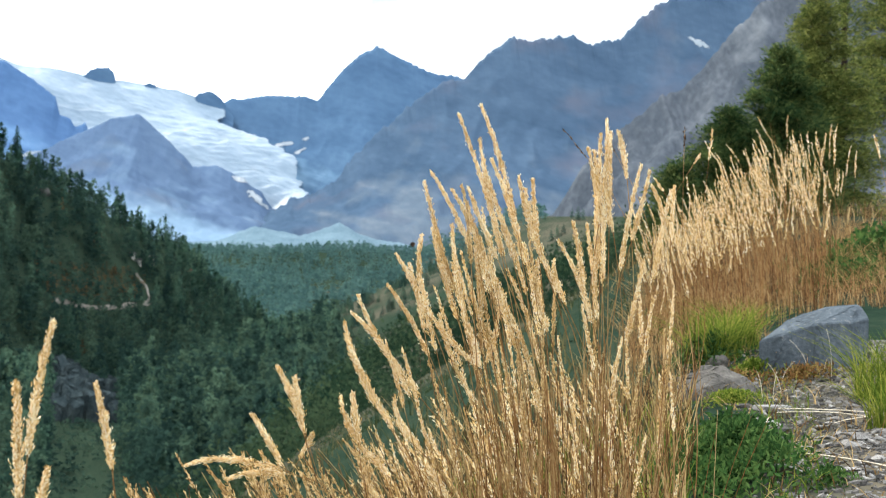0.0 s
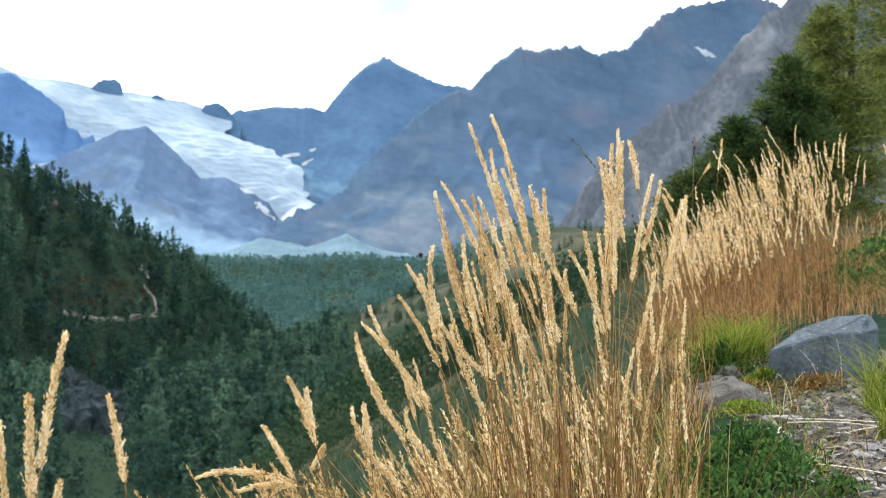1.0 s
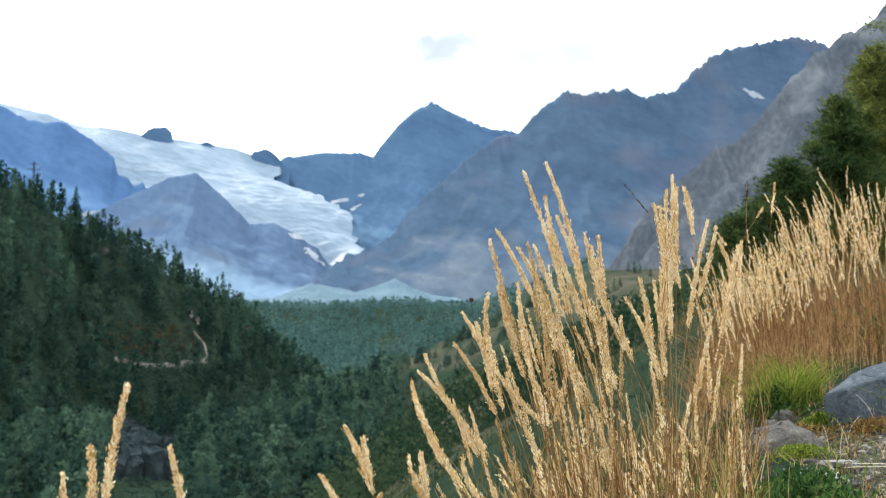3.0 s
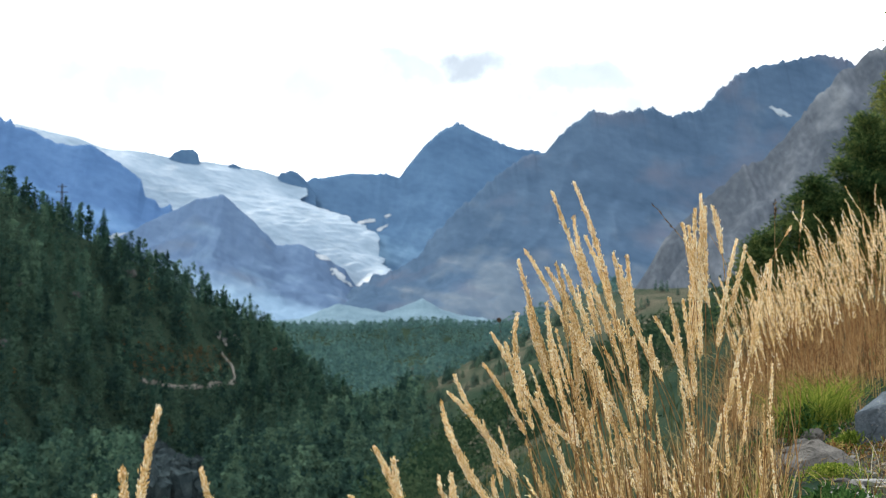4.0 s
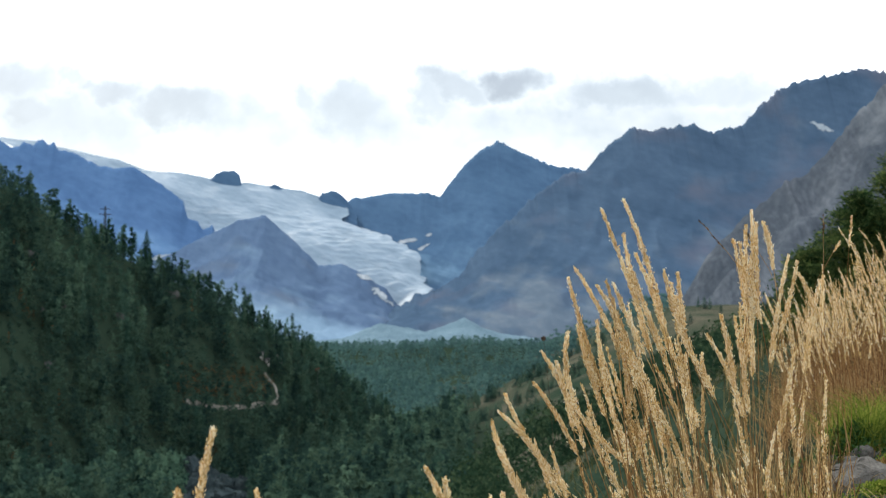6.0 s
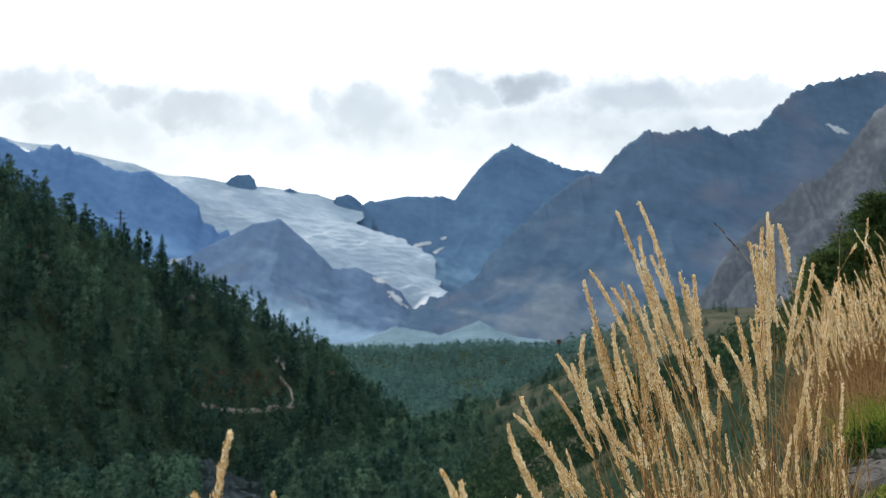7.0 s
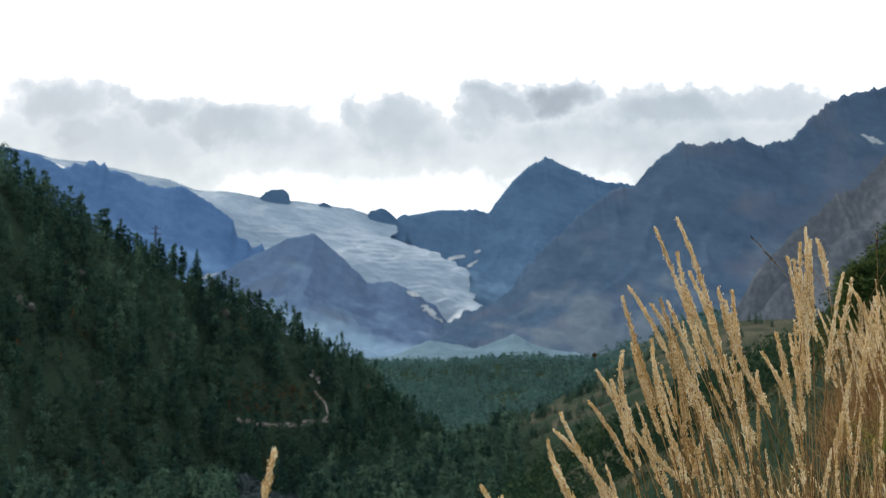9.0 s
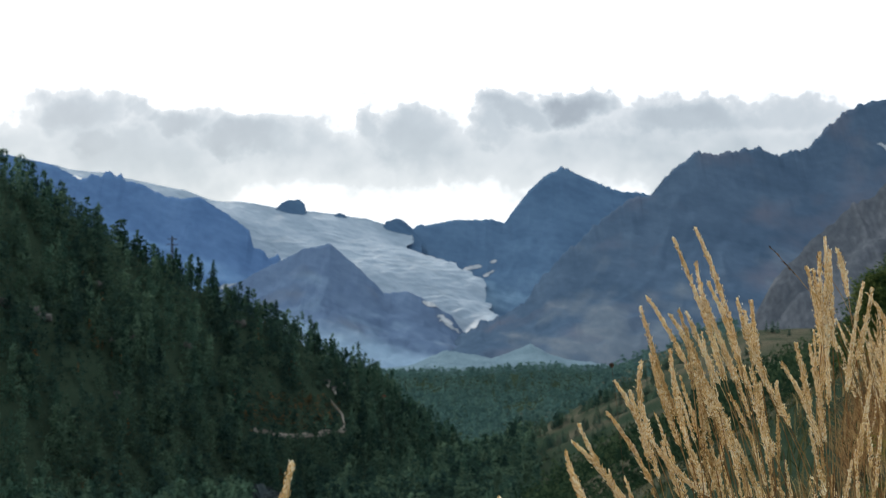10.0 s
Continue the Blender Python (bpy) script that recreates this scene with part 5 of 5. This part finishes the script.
# ---- works of man on the far slope ----
def track():
    """A pale gravel track that bends across the forested spur."""
    k = np.linspace(0, len(TRACK) - 1, 60)
    P = np.stack([np.interp(k, range(len(TRACK)), [q[i] for q in TRACK]) for i in (0, 1)] + [0 * k], -1)
    for _ in range(3):
        P[1:-1] = (P[:-2] + 2 * P[1:-1] + P[2:]) / 4
    T = unit(np.gradient(P, axis=0))
    S = np.stack([-T[:, 1], T[:, 0], 0 * T[:, 0]], -1) * (0.32 + 0.32 * vnoise(P[:, :1] / 6, P[:, 1:2] / 6, 2))
    rows = [P - S * 2.2, P - S, P + S, P + S * 2.2]
    V = np.stack(rows, 1)
    z = height(P[:, 0], P[:, 1])[:, None] + np.array([-1.2, 0.7, 0.7, -1.2])
    V[..., 2] = z
    ob = mesh_ob("track", V.reshape(-1, 3), grid_faces(len(P), 4), M_ROAD)
    tagged(ob, "pale gravel track bending through the forest", "road", kind="structure")


track()


def hut(x, y, w, d, h, turn):
    t = new("hut")
    t.matrix_basis = pose(x, y, float(height(x, y)) + 0.9, 0, 0, turn)
    V = [(sx * w / 2, sy * d / 2, z) for z in (-3, h) for sx, sy in ((-1, -1), (1, -1), (1, 1), (-1, 1))] + [(-w / 2, 0, h + d * 0.3), (w / 2, 0, h + d * 0.3)]
    hp = Heap()
    hp.add(np.array(V, float), np.array([(0, 1, 5), (0, 5, 4), (1, 2, 6), (1, 6, 5), (2, 3, 7), (2, 7, 6), (3, 0, 4), (3, 4, 7), (4, 7, 8), (5, 9, 6)]))
    hp.ob("wall", M_HUT, t)
    for sy in (-1, 1):
        hp = Heap()
        e = [(-w / 2 - 0.3, sy * (d / 2 + 0.4), h - 0.2), (w / 2 + 0.3, sy * (d / 2 + 0.4), h - 0.2), (w / 2 + 0.3, 0, h + d * 0.3 + 0.06), (-w / 2 - 0.3, 0, h + d * 0.3 + 0.06)]
        hp.add(np.array(e + [(a, b, c + 0.18) for a, b, c in e], float), np.array([(0, 1, 2), (0, 2, 3), (4, 6, 5), (4, 7, 6), (0, 4, 5), (0, 5, 1), (1, 5, 6), (1, 6, 2), (2, 6, 7), (2, 7, 3), (3, 7, 4), (3, 4, 0)]))
        hp.ob("roof", M_SLATE, t)
    tagged(t, "small pale stone hut with a slate roof among trees", "hut", "huts on the spur")


hut(-52.0, 740, 1.7, 1.5, 1.2, 20)
hut(-49.3, 742, 1.9, 1.5, 1.0, -15)
hut(-44.8, 759, 2.2, 1.8, 1.5, 50)


def mast(x, y, h):
    """A lattice power mast with two cross arms."""
    t = new("power_mast")
    t.location = (x, y, float(height(x, y)) - 0.3)
    for sx, sy in ((-1, -1), (1, -1), (1, 1), (-1, 1)):
        hp = Heap()
        tube(hp, [(sx * 0.7, sy * 0.7, 0), (sx * 0.15, sy * 0.15, h)], 0.15, 4)
        hp.ob("leg", M_MAST, t)
    for k in range(7):
        f0, f1 = k / 7, (k + 1) / 7
        for s_ in (-1, 1):
            hp = Heap()
            a, b = 0.7 - 0.55 * f0, 0.7 - 0.55 * f1
            tube(hp, [(-s_ * a, -a, h * f0), (s_ * b, -b, h * f1)], 0.09, 3)
            hp.ob("brace", M_MAST, t)
    for z, w in ((0.93, 2.0), (0.8, 2.6)):
        hp = Heap()
        tube(hp, [(-w, 0, h * z), (w, 0, h * z)], 0.17, 4)
        hp.ob("cross_arm", M_MAST, t)
    tagged(t, "grey steel lattice power mast above the trees", "power mast")


mast(-115.4, float(spur_line(-115.4)) + 2, 17.8)


def sign_board(x, y):
    t = new("sign_board")
    z = float(height(x, y))
    t.location = (x, y, z)
    hp = Heap()
    tube(hp, [(0, 0, -0.5), (0, 0, 12.0)], 0.06, 6)
    hp.ob("post", M_STEEL, t)
    V = np.array([(sx * 0.9, sy * 0.08, 12 + sz * 0.8) for sx in (-1, 1) for sy in (-1, 1) for sz in (-1, 1)], float)
    mesh_ob("board", V, [(0, 1, 3, 2), (4, 6, 7, 5), (0, 4, 5, 1), (2, 3, 7, 6), (0, 2, 6, 4), (1, 5, 7, 3)], M_RED, t)
    tagged(t, "small red board on a post above the treetops", "sign board")


sign_board(-27.5, 769)


def outcrop(x, y, w, h, seed):
    ob = new("rock_outcrop", stone_data("rock_outcrop", M_OUTCROP, seed, w, w * 0.6, h, 20, 0.05))
    ob.matrix_world = pose(x, y, float(height(x, y)) + h * 0.35, 0, 0, seed * 31)
    tagged(ob, "pale grey rock outcrop between the trees", "rock", "outcrops on the spur")


M_OUTCROP = material("lichen_grey_outcrop", [(0.045, 0.050, 0.050), (0.08, 0.085, 0.085), (0.14, 0.14, 0.135)], scale=0.5)
for i, (ox, oy) in enumerate(((-137.5, 549), (-134.5, 551), (-143.5, 536), (-118, 585), (-100, 640), (-88, 700), (-128, 610), (-110, 560), (-115, 604))):
    outcrop(ox, oy, 2.6 + 0.7 * (i % 3), 1.5 + 0.3 * (i % 3), 500 + i)
M_CRAG = material("dark_crag_rock", [(0.016, 0.026, 0.030), (0.034, 0.050, 0.056), (0.075, 0.098, 0.100)], scale=0.35, bump=0.8)
rc = np.random.default_rng(77)
for i in range(46):
    oy = rc.uniform(462, 596)
    ox = oy * rc.uniform(-0.112, -0.078)
    ob = new("crag", stone_data("crag", M_CRAG, 700 + i, rc.uniform(2.6, 5.4), rc.uniform(2.0, 3.5), rc.uniform(4.5, 8.0), 18, 0.12))
    ob.matrix_world = pose(ox, oy, float(height(ox, oy)) + 2.0, rc.uniform(-12, 12), rc.uniform(-12, 12), rc.uniform(0, 360))
    tagged(ob, "dark grey broken crag at the foot of the slope", "rock", "crags below the forest")


def scatter_litter():
    """Dead leaves, small dry blades and seedlings strewn along the path's edge and round the boulder."""
    r = np.random.default_rng(808)
    n = 900
    y = r.uniform(3.6, 7.6, n)
    x = 0.30 * y + 0.65 + r.choice([-1, 1], n, p=[0.7, 0.3]) * np.abs(r.normal(0.42, 0.18, n))
    blades("litter_blades", "short dry blades along the edge of the path", ground_at(x, y), 0.02, 0.10, M_BLADE_DRY, r, 0.0022, curl=1.4)
    y = r.uniform(3.8, 7.4, 260)
    x = 0.30 * y + 0.65 - 0.30 - np.abs(r.normal(0.0, 0.14, 260))
    blades("seedling_blades", "short green blades along the edge of the path", ground_at(x, y), 0.02, 0.09, M_BLADE_GREEN, r, 0.0026, curl=0.9)


scatter_litter()

for q in ((2.33, 6.5, 2.25, 0.16), (2.42, 6.48, 2.40, 0.20), (2.20, 6.45, 2.26, 0.10), (2.05, 6.0, 2.0, 0.14), (2.0, 5.95, 2.02, 0.12), (1.95, 5.92, 1.93, 0.13)):
    hp = Heap()
    b = ground_at(q[0], q[1])
    tube(hp, bezier(b, b + [0, 0, q[3] * 0.6], (q[2], q[1] + 0.02, b[2] + q[3]), 8), np.linspace(0.0014, 0.0007, 8))
    tagged(hp.ob("dead_twig", M_PALE_TWIG), "pale dead grass twig standing beside the path", "twig", "dead twigs")
